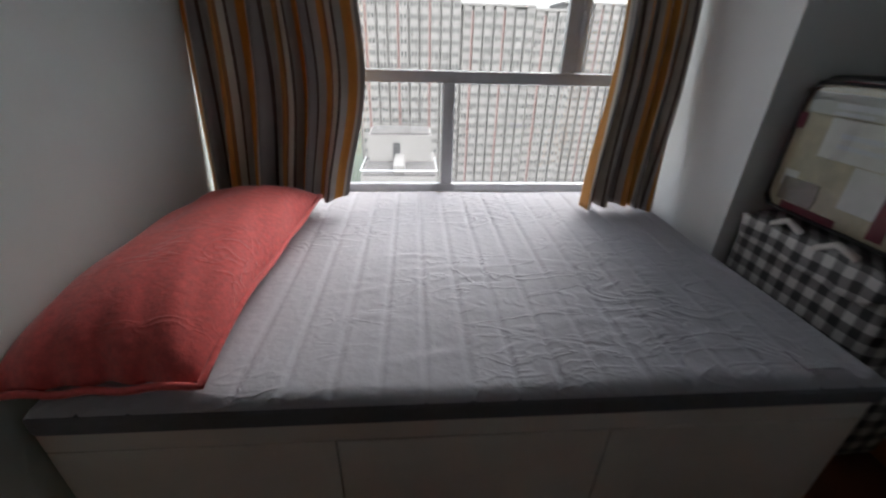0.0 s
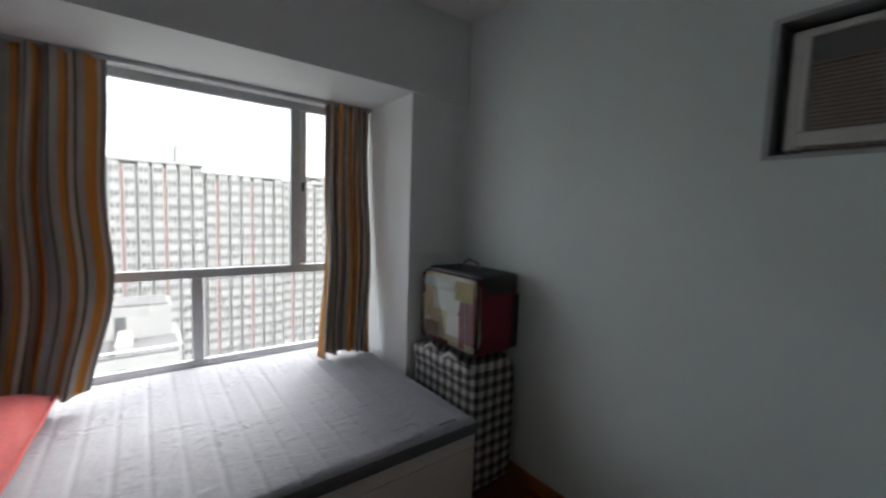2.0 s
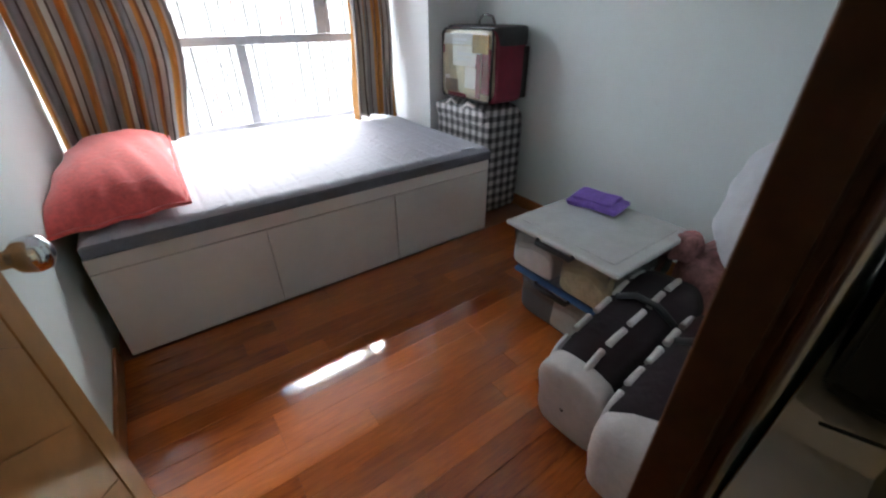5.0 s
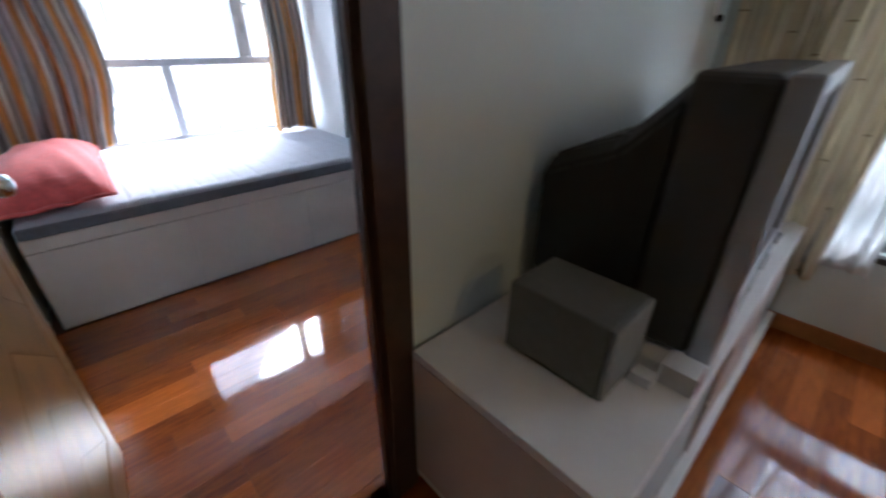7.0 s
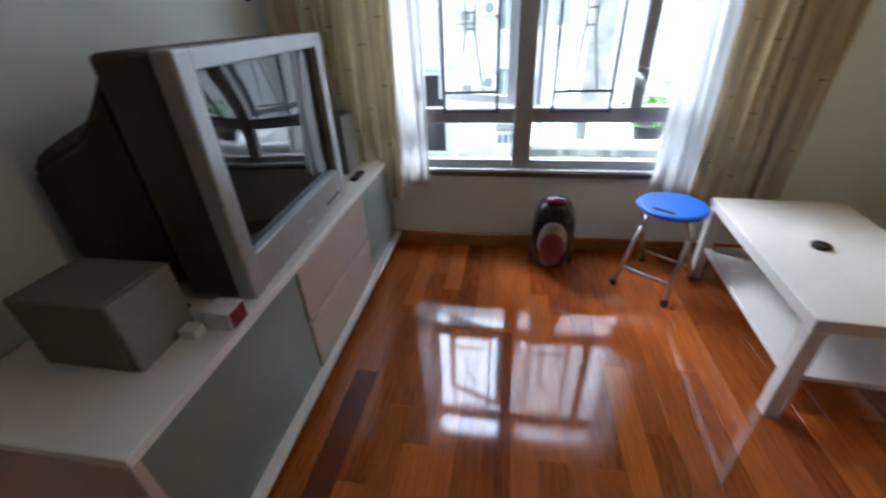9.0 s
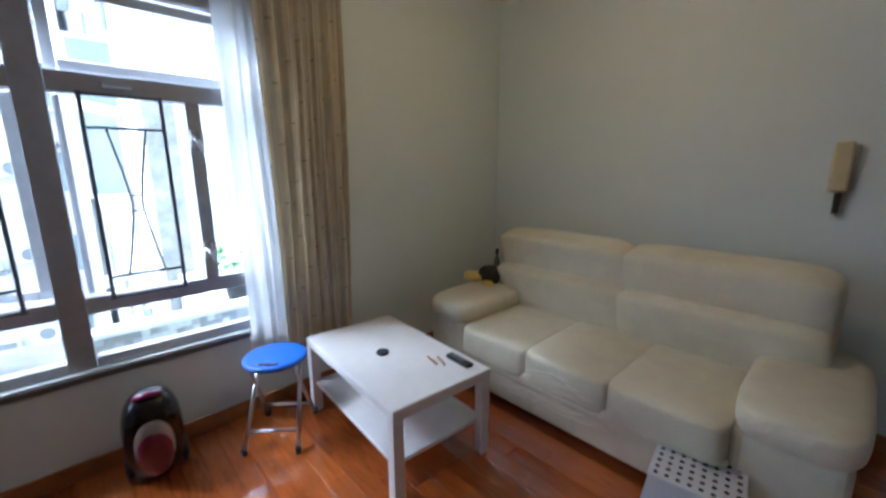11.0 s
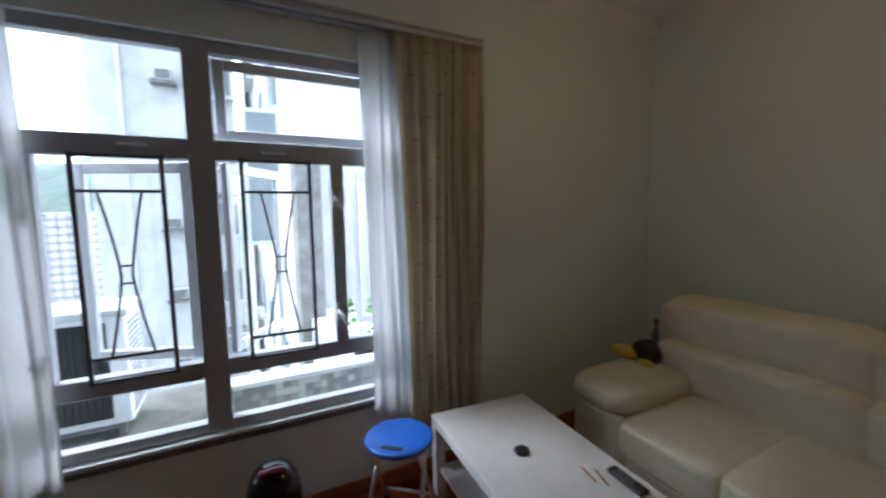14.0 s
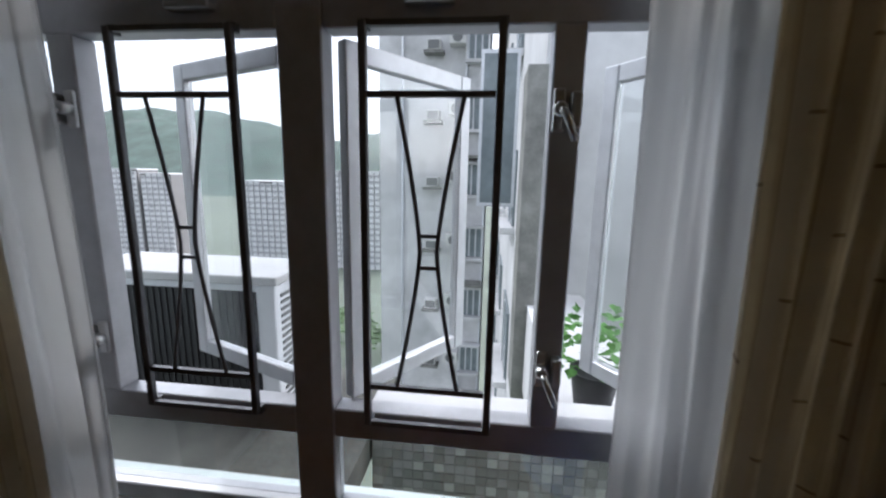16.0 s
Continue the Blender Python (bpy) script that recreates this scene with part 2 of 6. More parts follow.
LIDPL = mat("milky_lid_plastic", (0.93, 0.94, 0.92), 0.2, var=0.08, scale=14, trans=0.45)
BLUERIM = mat("blue_box_lid", (0.05, 0.14, 0.34), 0.4)
BAGWHITE = mat("white_plastic_bag", (0.68, 0.70, 0.74), 0.4, var=0.08, scale=7, bump=0.5, bump_scale=14)
PLUGBLUE = mat("pale_blue_plastic", (0.42, 0.5, 0.66), 0.4, var=0.06)
PETAL = mat("blue_print", (0.12, 0.36, 0.72), 0.5, var=0.25, scale=14)
YELLOW = mat("yellow_print", (0.75, 0.55, 0.12), 0.6, var=0.1)
AUBERGINE = mat("aubergine_fabric", (0.018, 0.009, 0.012), 0.85, var=0.25, scale=25, bump=0.3, bump_scale=50)
PIPING = mat("white_fabric", (0.62, 0.58, 0.56), 0.8, var=0.1, scale=25, bump=0.3, bump_scale=60)
YELLOWCLOTH = mat("straw_yellow_cloth", (0.5, 0.42, 0.26), 0.85, var=0.3, scale=30, bump=0.3, bump_scale=60)
PINKCLOTH = mat("pink_floral_cloth", (0.42, 0.2, 0.19), 0.85, var=0.6, scale=26, bump=0.4, bump_scale=40)
MAROON = mat("wine_red_fabric", (0.2, 0.014, 0.035), 0.7, var=0.2, scale=25, bump=0.2)
CREAM = mat("cream_quilt", (0.6, 0.52, 0.36), 0.6, var=0.35, scale=9, bump=0.2, bump_scale=30)
OCHRE = mat("ochre_print", (0.36, 0.22, 0.05), 0.6, var=0.35, scale=16)
TAUPE = mat("taupe_print", (0.24, 0.19, 0.15), 0.6, var=0.3, scale=20)
CREAM_2 = mat("pale_card", (0.75, 0.73, 0.7), 0.5, var=0.1, scale=20)
INTERCREAM = mat("yellowed_cream_plastic", (0.62, 0.53, 0.30), 0.4, var=0.08, scale=14)
GRILLE = mat("taupe_grille_plastic", (0.27, 0.235, 0.2), 0.6, var=0.08, scale=20)
ACBEIGE = mat("aged_beige_plastic", (0.52, 0.47, 0.41), 0.5, var=0.1, scale=14)
ACSIDE = mat("aged_white_plastic", (0.62, 0.62, 0.6), 0.5, var=0.1, scale=14)
PINK = mat("magenta_plastic", (0.16, 0.012, 0.07), 0.25, var=0.1, coat=0.6)
CONCRETE = mat("weathered_concrete", (0.23, 0.23, 0.215), 0.9, var=0.45, scale=4, bump=0.3, bump_scale=40)
LEDGE = mat("stained_dark_concrete", (0.12, 0.12, 0.108), 0.9, var=0.5, scale=5, bump=0.3, bump_scale=40)
RENDERWALL = mat("white_exterior_wall", (0.58, 0.58, 0.585), 0.85, var=0.3, scale=0.5, bump=0.1, bump_scale=12)
# Brightness by facing is put into colour: -x towers white, -y towers darkened.
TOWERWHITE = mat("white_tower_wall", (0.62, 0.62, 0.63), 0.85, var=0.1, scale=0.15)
TOWERDIM = mat("dimmed_tower_wall", (0.235, 0.228, 0.225), 0.85, var=0.1, scale=0.15)
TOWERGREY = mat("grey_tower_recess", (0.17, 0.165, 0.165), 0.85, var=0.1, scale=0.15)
TOWERBAND = mat("grey_tower_window_band", (0.33, 0.33, 0.34), 0.7, var=0.15, scale=0.3)
TOWERRED = mat("dusty_red_tower_strip", (0.22, 0.14, 0.135), 0.85, var=0.1, scale=0.15)
TOWERGLASS = mat("far_window_glass", (0.075, 0.076, 0.08), 0.3, var=0.4, scale=0.4)
ROOFGREY = mat("grey_roof_deck", (0.12, 0.115, 0.115), 0.9, var=0.2, scale=0.5)
LEAF = mat("foliage", (0.07, 0.13, 0.045), 0.7, var=0.5, scale=1.5)
PLANT = mat("fresh_leaves", (0.08, 0.22, 0.04), 0.5, var=0.4, scale=20)
HILL = mat("wooded_hill", (0.05, 0.078, 0.066), 0.95, var=0.45, scale=0.02)
GROUND = mat("far_ground", (0.10, 0.12, 0.095), 0.95, var=0.4, scale=0.02)
BLUEGLASS = mat("pale_blue_window", (0.19, 0.225, 0.24), 0.25, var=0.3, scale=2)
GLASS = glass_mat("window_glass", (0.97, 0.99, 0.99))
SHEER = mat("white_voile", (0.85, 0.86, 0.88), 0.8, var=0.05, alpha=0.55)
add_translucent(SHEER, None, 0.5)
STRIPE = stripes_mat("striped_curtain", [(0.0, (0.60, 0.27, 0.055)), (0.17, (0.62, 0.56, 0.47)), (0.22, (0.30, 0.28, 0.27)), (0.38, (0.09, 0.055, 0.045)),
                     (0.42, (0.44, 0.41, 0.38)), (0.58, (0.60, 0.28, 0.07)), (0.70, (0.33, 0.15, 0.05)), (0.76, (0.60, 0.55, 0.47)), (0.86, (0.11, 0.07, 0.055)), (0.9, (0.40, 0.37, 0.34))], 3.3, translucent=0.14)
BAMBOO = stripes_mat("bamboo_print_curtain", [(0.0, (0.78, 0.71, 0.56)), (0.36, (0.60, 0.51, 0.37)), (0.40, (0.82, 0.76, 0.61)), (0.62, (0.74, 0.66, 0.50)),
                     (0.72, (0.56, 0.47, 0.34)), (0.75, (0.78, 0.72, 0.60))], 8.0, translucent=0.58, ticks=True)

def bulb_mat(name, colour, strength):
    m = bpy.data.materials.new(name)
    m.use_nodes = True
    b = m.node_tree.nodes["Principled BSDF"]
    b.inputs["Base Color"].default_value = (0.9, 0.88, 0.8, 1)
    b.inputs["Emission Color"].default_value = (*colour, 1)
    b.inputs["Emission Strength"].default_value = strength
    return m
GLOBE = bulb_mat("lit_opal_glass", (1.0, 0.64, 0.26), 1.65)

# ---- mesh helpers ----
rnd = random.Random(7)

def box(bm, x0, x1, y0, y1, z0, z1, bevel=0.0, seg=2):
    r = bmesh.ops.create_cube(bm, size=1.0, matrix=Matrix.Translation(((x0 + x1) / 2, (y0 + y1) / 2, (z0 + z1) / 2)) @ Matrix.Diagonal((x1 - x0, y1 - y0, z1 - z0, 1)))
    if bevel:
        edges = list({e for v in r["verts"] for e in v.link_edges})
        bmesh.ops.bevel(bm, geom=edges, offset=bevel, segments=seg, profile=0.5, affect='EDGES')
    return bm

def B(*a, **k):
    return box(bmesh.new(), *a, **k)

def cushion(bm, c, s, p=4.0, n=20, bulge=0.0):
    """A puffed block: superellipsoid of half sizes s round c."""
    rows = []
    def pw(v, q):
        return math.copysign(abs(v) ** q, v)
    for i in range(n + 1):
        a = -math.pi / 2 + math.pi * i / n
        row = []
        for j in range(2 * n):
            b = 2 * math.pi * j / (2 * n)
            q = 2.0 / p
            x, y, z = pw(math.cos(a), q) * pw(math.cos(b), q), pw(math.cos(a), q) * pw(math.sin(b), q), pw(math.sin(a), q)
            row.append(bm.verts.new((c[0] + s[0] * x, c[1] + s[1] * y, c[2] + s[2] * z * (1 + bulge * (1 - x * x) * (1 - y * y)))))
        rows.append(row)
    for i in range(n):
        for j in range(2 * n):
            k = (j + 1) % (2 * n)
            f = bm.faces.new((rows[i][j], rows[i][k], rows[i + 1][k], rows[i + 1][j]))
            f.smooth = True
    bmesh.ops.remove_doubles(bm, verts=bm.verts, dist=0.0002)
    return bm

def tube(bm, pts, r, n=8, closed=False):
    pts = [Vector(p) for p in pts]
    rings = []
    for i, p in enumerate(pts):
        a = pts[max(i - 1, 0)] if not closed else pts[i - 1]
        b = pts[min(i + 1, len(pts) - 1)] if not closed else pts[(i + 1) % len(pts)]
        d = (b - a).normalized()
        u = d.orthogonal().normalized() if abs(d.z) > 0.95 else d.cross(Vector((0, 0, 1))).normalized()
        w = d.cross(u)
        rings.append([bm.verts.new(p + r * (math.cos(t) * u + math.sin(t) * w)) for t in [2 * math.pi * k / n for k in range(n)]])
    m = len(rings)
    for i in range(m if closed else m - 1):
        A, C = rings[i], rings[(i + 1) % m]
        for k in range(n):
            f = bm.faces.new((A[k], A[(k + 1) % n], C[(k + 1) % n], C[k]))
            f.smooth = True
    if not closed:
        bm.faces.new(rings[0][::-1])
        bm.faces.new(rings[-1])
    return bm

def lathe(bm, prof, c=(0, 0, 0), n=32, m=None):
    """Turns (radius, height) pairs round the z axis through c."""
    rings = []
    for r, z in prof:
        rings.append([bm.verts.new((c[0] + max(r, 0.0005) * math.cos(2 * math.pi * k / n), c[1] + max(r, 0.0005) * math.sin(2 * math.pi * k / n), c[2] + z)) for k in range(n)])
    for A, C in zip(rings, rings[1:]):
        for k in range(n):
            f = bm.faces.new((A[k], A[(k + 1) % n], C[(k + 1) % n], C[k]))
            f.smooth = True
    bm.faces.new(rings[0][::-1])
    bm.faces.new(rings[-1])
    if m is not None:
        bmesh.ops.transform(bm, matrix=m, verts=bm.verts)
    return bm

def prism(bm, pts, axis, a, b):
    """A polygon pushed along an axis from a to b; pts lie in the other two axes."""
    def at(p, v):
        q = list(p)
        q.insert("xyz".index(axis), v)
        return q
    A = [bm.verts.new(at(p, a)) for p in pts]
    C = [bm.verts.new(at(p, b)) for p in pts]
    k = len(pts)
    bm.faces.new(A[::-1])
    bm.faces.new(C)
    for i in range(k):
        bm.faces.new((A[i], A[(i + 1) % k], C[(i + 1) % k], C[i]))
    bmesh.ops.recalc_face_normals(bm, faces=bm.faces)
    return bm

def world_of(ob):
    m = ob.matrix_basis.copy()
    while ob.parent:
        ob = ob.parent
        m = ob.matrix_basis @ m
    return m

def part(name, bm, material, parent=None, label=""):
    """Links a bmesh, given in world places, as one mesh under its parent."""
    me = bpy.data.meshes.new(name)
    if parent is not None:
        bmesh.ops.transform(bm, matrix=world_of(parent).inverted(), verts=bm.verts)
    bm.to_mesh(me)
    bm.free()
    me.materials.append(material)
    ob = new(name, me)
    if parent is not None:
        ob.parent = parent
    if label:
        tagged(ob, label)
    return ob

def thing(name, at, label, category, group="", kind=""):
    ob = new(name)
    ob.matrix_basis = Matrix.Translation(at)
    return tagged(ob, label, category, group, kind)

def setting(name, bm, material, label):
    return tagged(part(name, bm, material), label, name.split("_")[0], kind="structure")

# ---- large structure ----
CEILZ = 2.76
WX, EX, SYI, SYO = -0.36, 2.17, -0.705, -0.75
LX, LY, LW = 2.34, -4.93, -2.6

floor = setting("floor", B(LW - 0.1, 2.5, LY - 0.1, 2.55, -0.2, -0.014), SUBFLOOR, "glossy reddish-brown varnished parquet floor")
setting("ceiling", B(LW - 0.1, 2.5, LY - 0.1, 2.55, CEILZ, CEILZ + 0.15), CEIL, "plain off-white painted ceiling")
setting("wall_bedroom_west", B(WX - 0.1, WX, SYI, 2.55, 0, CEILZ), WALL, "pale grey-green painted bedroom wall")
bm = B(WX, 1.754, 2.39, 2.55, 0, 0.545)
box(bm, WX - 0.1, 2.33, 2.4785, 2.55, 2.25, CEILZ)
setting("wall_bedroom_north", bm, BAYWALL, "white painted wall of the window bay")
setting("wall_bay_east", B(1.754, 2.33, 1.722, 2.55, 0, CEILZ), BAYWALL, "white painted side of the window bay with a square corner")
setting("beam", B(WX, EX, 1.69, 2.478, 2.25, CEILZ), BAYWALL, "low painted beam over the window bay")
bm = B(EX, 2.33, 0.112, 1.722, 0, CEILZ)
box(bm, EX, 2.33, SYI, -0.507, 0, CEILZ)
box(bm, EX, 2.33, -0.507, 0.112, 0, 1.752)
box(bm, EX, 2.33, -0.507, 0.112, 2.222, CEILZ)
setting("wall_bedroom_east", bm, WALL, "pale grey-green painted wall with an air-conditioner opening")
DX0, DX1, DH = -0.27, 0.405, 2.06
bm = B(LW, DX0 - 0.03, SYO, SYI, 0, CEILZ)
box(bm, DX1 + 0.03, LX, SYO, SYI, 0, CEILZ)
box(bm, DX0 - 0.03, DX1 + 0.03, SYO, SYI, DH + 0.03, CEILZ)
setting("wall_bedroom_south", bm, WALL, "pale grey-green painted wall with a doorway")
WY0, WY1, WZ0, WZ1 = -2.99, -1.17, 0.5, 2.19
bm = B(LX, 2.5, WY1, SYI, 0, CEILZ)
box(bm, LX, 2.5, LY - 0.1, WY0, 0, CEILZ)
box(bm, LX, 2.5, WY0, WY1, 0, WZ0)
box(bm, LX, 2.5, WY0, WY1, WZ1, CEILZ)
setting("wall_living_east", bm, WALL, "pale grey-green painted wall around the living room window")
D2A, D2B, D2H = -1.15, -0.35, 2.075
bm = B(D2B, LX, LY - 0.1, LY, 0, CEILZ)
box(bm, LW, D2A, LY - 0.1, LY, 0, CEILZ)
box(bm, D2A, D2B, LY - 0.1, LY, D2H, CEILZ)
setting("wall_living_south", bm, WALL, "pale grey-green painted wall behind the sofa")
setting("wall_living_west", B(LW - 0.1, LW, LY - 0.1, 2.55, 0, CEILZ), WALL, "pale grey-green painted wall")
setting("wall_hall_north", B(LW, WX - 0.1, 2.45, 2.55, 0, CEILZ), WALL, "pale painted wall")

def run(x0, x1, y0, y1):
    bm = B(x0, x1, y0, y1, 0.0, 0.085, 0.004, 1)
    return bm
for k, a in enumerate([(EX - 0.014, EX, SYI, 1.722), (WX, WX + 0.014, SYI, 1.0), (DX1 + 0.11, EX - 0.014, SYI, SYI + 0.014),
                       (LX - 0.014, LX, LY, SYO), (D2B + 0.07, LX - 0.014, LY, LY + 0.014), (DX1 + 0.11, LX - 0.014, SYO - 0.014, SYO), (LW, DX0 - 0.11, SYO - 0.014, SYO)]):
    setting("baseboard", run(*a), BASEWOOD, "orange-brown varnished wooden skirting board")

def cove(pts):
    bm = bmesh.new()
    axis, const, a, b, sgn = pts
    prof = [(0, 0), (0.075, 0), (0.055, -0.02), (0.022, -0.05), (0, -0.075)]
    prism(bm, [(const + sgn * p, CEILZ - 0.001 + q) for p, q in prof], axis, a, b)
    return bm
setting("trim", cove(("y", LX, LY, SYO, -1)), CEIL, "white plaster cove along the ceiling")
setting("trim", cove(("x", LY, LW, LX - 0.076, 1)), CEIL, "white plaster cove along the ceiling")
setting("trim", cove(("x", SYO, LW, LX - 0.076, -1)), CEIL, "white plaster cove along the ceiling")

# ---- bedroom doorway and door ----
door = tagged(thing("door_1", ((DX0 + DX1) / 2, (SYI + SYO) / 2, 0), "open honey veneer door in a dark stained wooden frame", "door", kind="structure"))
for x0, x1, cx0, cx1 in ((DX0 - 0.03, DX0, DX0 - 0.10, DX0 - 0.005), (DX1, DX1 + 0.03, DX1 + 0.005, DX1 + 0.092)):
    part("jamb", B(x0, x1, SYO - 0.004, SYI + 0.004, 0, DH + 0.03), DARKWOOD, door)
    part("casing", B(cx0, cx1, SYO - 0.014, SYO - 0.002, 0, DH + 0.1, 0.004), DARKWOOD, door, "dark stained moulded casing")
    part("casing", B(cx0, cx1, SYI + 0.002, SYI + 0.008, 0, DH + 0.1, 0.002), EDGEWOOD, door, "worn brown casing")
    part("door_stop", B(x0 + 0.03 if x0 < 0 else x0 - 0.012, x0 + 0.042 if x0 < 0 else x0, SYO + 0.005, SYI - 0.03, 0, DH), DARKWOOD, door)
part("head_jamb", B(DX0, DX1, SYO - 0.003, SYI + 0.003, DH, DH + 0.03), DARKWOOD, door)
part("casing", B(DX0 - 0.004, DX1 + 0.004, SYO - 0.014, SYO - 0.002, DH + 0.005, DH + 0.1, 0.006), DARKWOOD, door)
part("casing", B(DX0 - 0.004, DX1 + 0.004, SYI + 0.002, SYI + 0.008, DH + 0.005, DH + 0.1, 0.002), EDGEWOOD, door)

leaf = thing("door_leaf", (0, 0, 0), "open honey-coloured varnished door leaf with diagonal veneer", "door")
part("panel", B(-0.036, -0.003, 0.0, 0.69, 0.012, 2.04, 0.003), LEAFWOOD, leaf)
def veneer(y0, y1, z0, z1):
    """Diagonal strips of veneer clipped to one field of the leaf."""
    step, out = 0.17, []
    for side in (0, 1):
        ym = (y0 + y1) / 2
        a, b = (y0, ym) if side == 0 else (ym, y1)
        z = z0 - 0.5
        while z < z1 + 0.5:
            s = 0.75 if side == 0 else -0.75
            zc = z if side == 0 else z + 0.75 * (y1 - y0)
            q = [(a, zc + s * (a - y0)), (b, zc + s * (b - y0)), (b, zc + s * (b - y0) + step - 0.003), (a, zc + s * (a - y0) + step - 0.003)]
            q = [(p[0], min(max(p[1], z0), z1)) for p in q]
            if max(p[1] for p in q) - min(p[1] for p in q) > 0.02 and q[2][1] - q[1][1] > 0.004 and q[3][1] - q[0][1] > 0.004:
                out.append(q)
            z += step
    return out
for q in veneer(0.075, 0.615, 0.16, 1.94):
    part("veneer_strip", prism(bmesh.new(), q, "x", -0.0025, 0.0005), LEAFWOOD, leaf)
for a in ((0.0, 0.072, 0.012, 2.04), (0.618, 0.69, 0.012, 2.04), (0.073, 0.617, 0.012, 0.157), (0.073, 0.617, 1.943, 2.04)):
    part("rail", B(-0.0025, 0.002, *a, 0.001, 1), LEAFWOOD, leaf)
hx = Matrix.Translation((0.002, 0.635, 0.98)) @ Matrix.Rotation(math.pi / 2, 4, 'Y')
knob = part("door_knob", lathe(bmesh.new(), [(0.032, 0), (0.032, 0.006), (0.014, 0.012), (0.013, 0.035), (0.024, 0.045), (0.028, 0.06), (0.024, 0.075), (0.01, 0.082)], m=hx), CHROME, leaf, "chrome knob")
leaf.matrix_basis = pose(DX0 + 0.03, SYI + 0.02, 0, 0, 0, -3)

# closed dark door by the sofa
d2 = thing("door_2", ((D2A + D2B) / 2, LY, 0), "closed dark brown wooden door beside the sofa", "door", kind="structure")
part("panel", B(D2A + 0.045, D2B - 0.045, LY - 0.06, LY - 0.02, 0.01, D2H - 0.05), DARKWOOD, d2)
part("jamb", B(D2B - 0.045, D2B + 0.05, LY - 0.07, LY + 0.018, 0, D2H + 0.05, 0.004), DARKWOOD, d2)
part("jamb", B(D2A - 0.05, D2A + 0.045, LY - 0.07, LY + 0.018, 0, D2H + 0.05, 0.004), DARKWOOD, d2)
part("head_jamb", B(D2A + 0.046, D2B - 0.046, LY - 0.07, LY + 0.018, D2H - 0.045, D2H + 0.05, 0.004), DARKWOOD, d2)

# ---- bedroom window ----
def bar(bm, a, b, plane, d0, d1):
    """A frame bar between corners a and b (across, up) with depth d0..d1."""
    (u0, z0), (u1, z1) = a, b
    if plane == "y":
        return box(bm, u0, u1, d0, d1, z0, z1, 0.003, 1)
    return box(bm, d0, d1, u0, u1, z0, z1, 0.003, 1)

YW = 2.437
win1 = thing("window_1", (0.7, YW, 0.55), "wide grey aluminium bay window above the bed", "window", kind="structure")
frame_bars = [((WX, 0.547), (1.754, 0.59)), ((WX, 2.2), (1.754, 2.25)), ((WX, 1.10), (1.754, 1.155)), ((0.675, 0.591), (0.735, 1.099)), ((1.255, 1.156), (1.32, 2.199)),
              ((1.70, 0.591), (1.754, 1.099)), ((1.70, 1.156), (1.754, 2.199)), ((WX, 0.591), (WX + 0.05, 1.099)), ((WX, 1.156), (WX + 0.05, 2.199)), ((0.06, 1.156), (0.125, 2.199))]
for a, b in frame_bars:
    part("window_frame", bar(bmesh.new(), a, b, "y", YW, YW + 0.04), ALU, win1)
panes = [(WX + 0.05, 0.675, 0.59, 1.1), (0.735, 1.70, 0.59, 1.1), (0.125, 1.255, 1.155, 2.2), (1.32, 1.70, 1.155, 2.2), (WX + 0.05, 0.06, 1.155, 2.2)]
for x0, x1, z0, z1 in panes:
    p = part("pane", B(x0 + 0.002, x1 - 0.002, YW + 0.017, YW + 0.021, z0 + 0.002, z1 - 0.002), GLASS, win1)
    p.visible_shadow = False
for x0, x1 in ((1.325, 1.695),):
    part("sash", B(x0, x0 + 0.035, YW + 0.006, YW + 0.034, 1.16, 2.195), ALU, win1)
latch = part("latch", B(1.322, 1.345, YW - 0.03, YW + 0.001, 1.66, 1.72, 0.005), BLACK, win1, "black sash latch")
part("latch", B(1.322, 1.345, YW - 0.03, YW + 0.001, 1.32, 1.42, 0.005), ALU, win1)
part("curtain_track", B(WX, 1.754, YW - 0.19, YW - 0.16, 2.225, 2.249, 0.004, 1), ALU, win1, "grey curtain track")

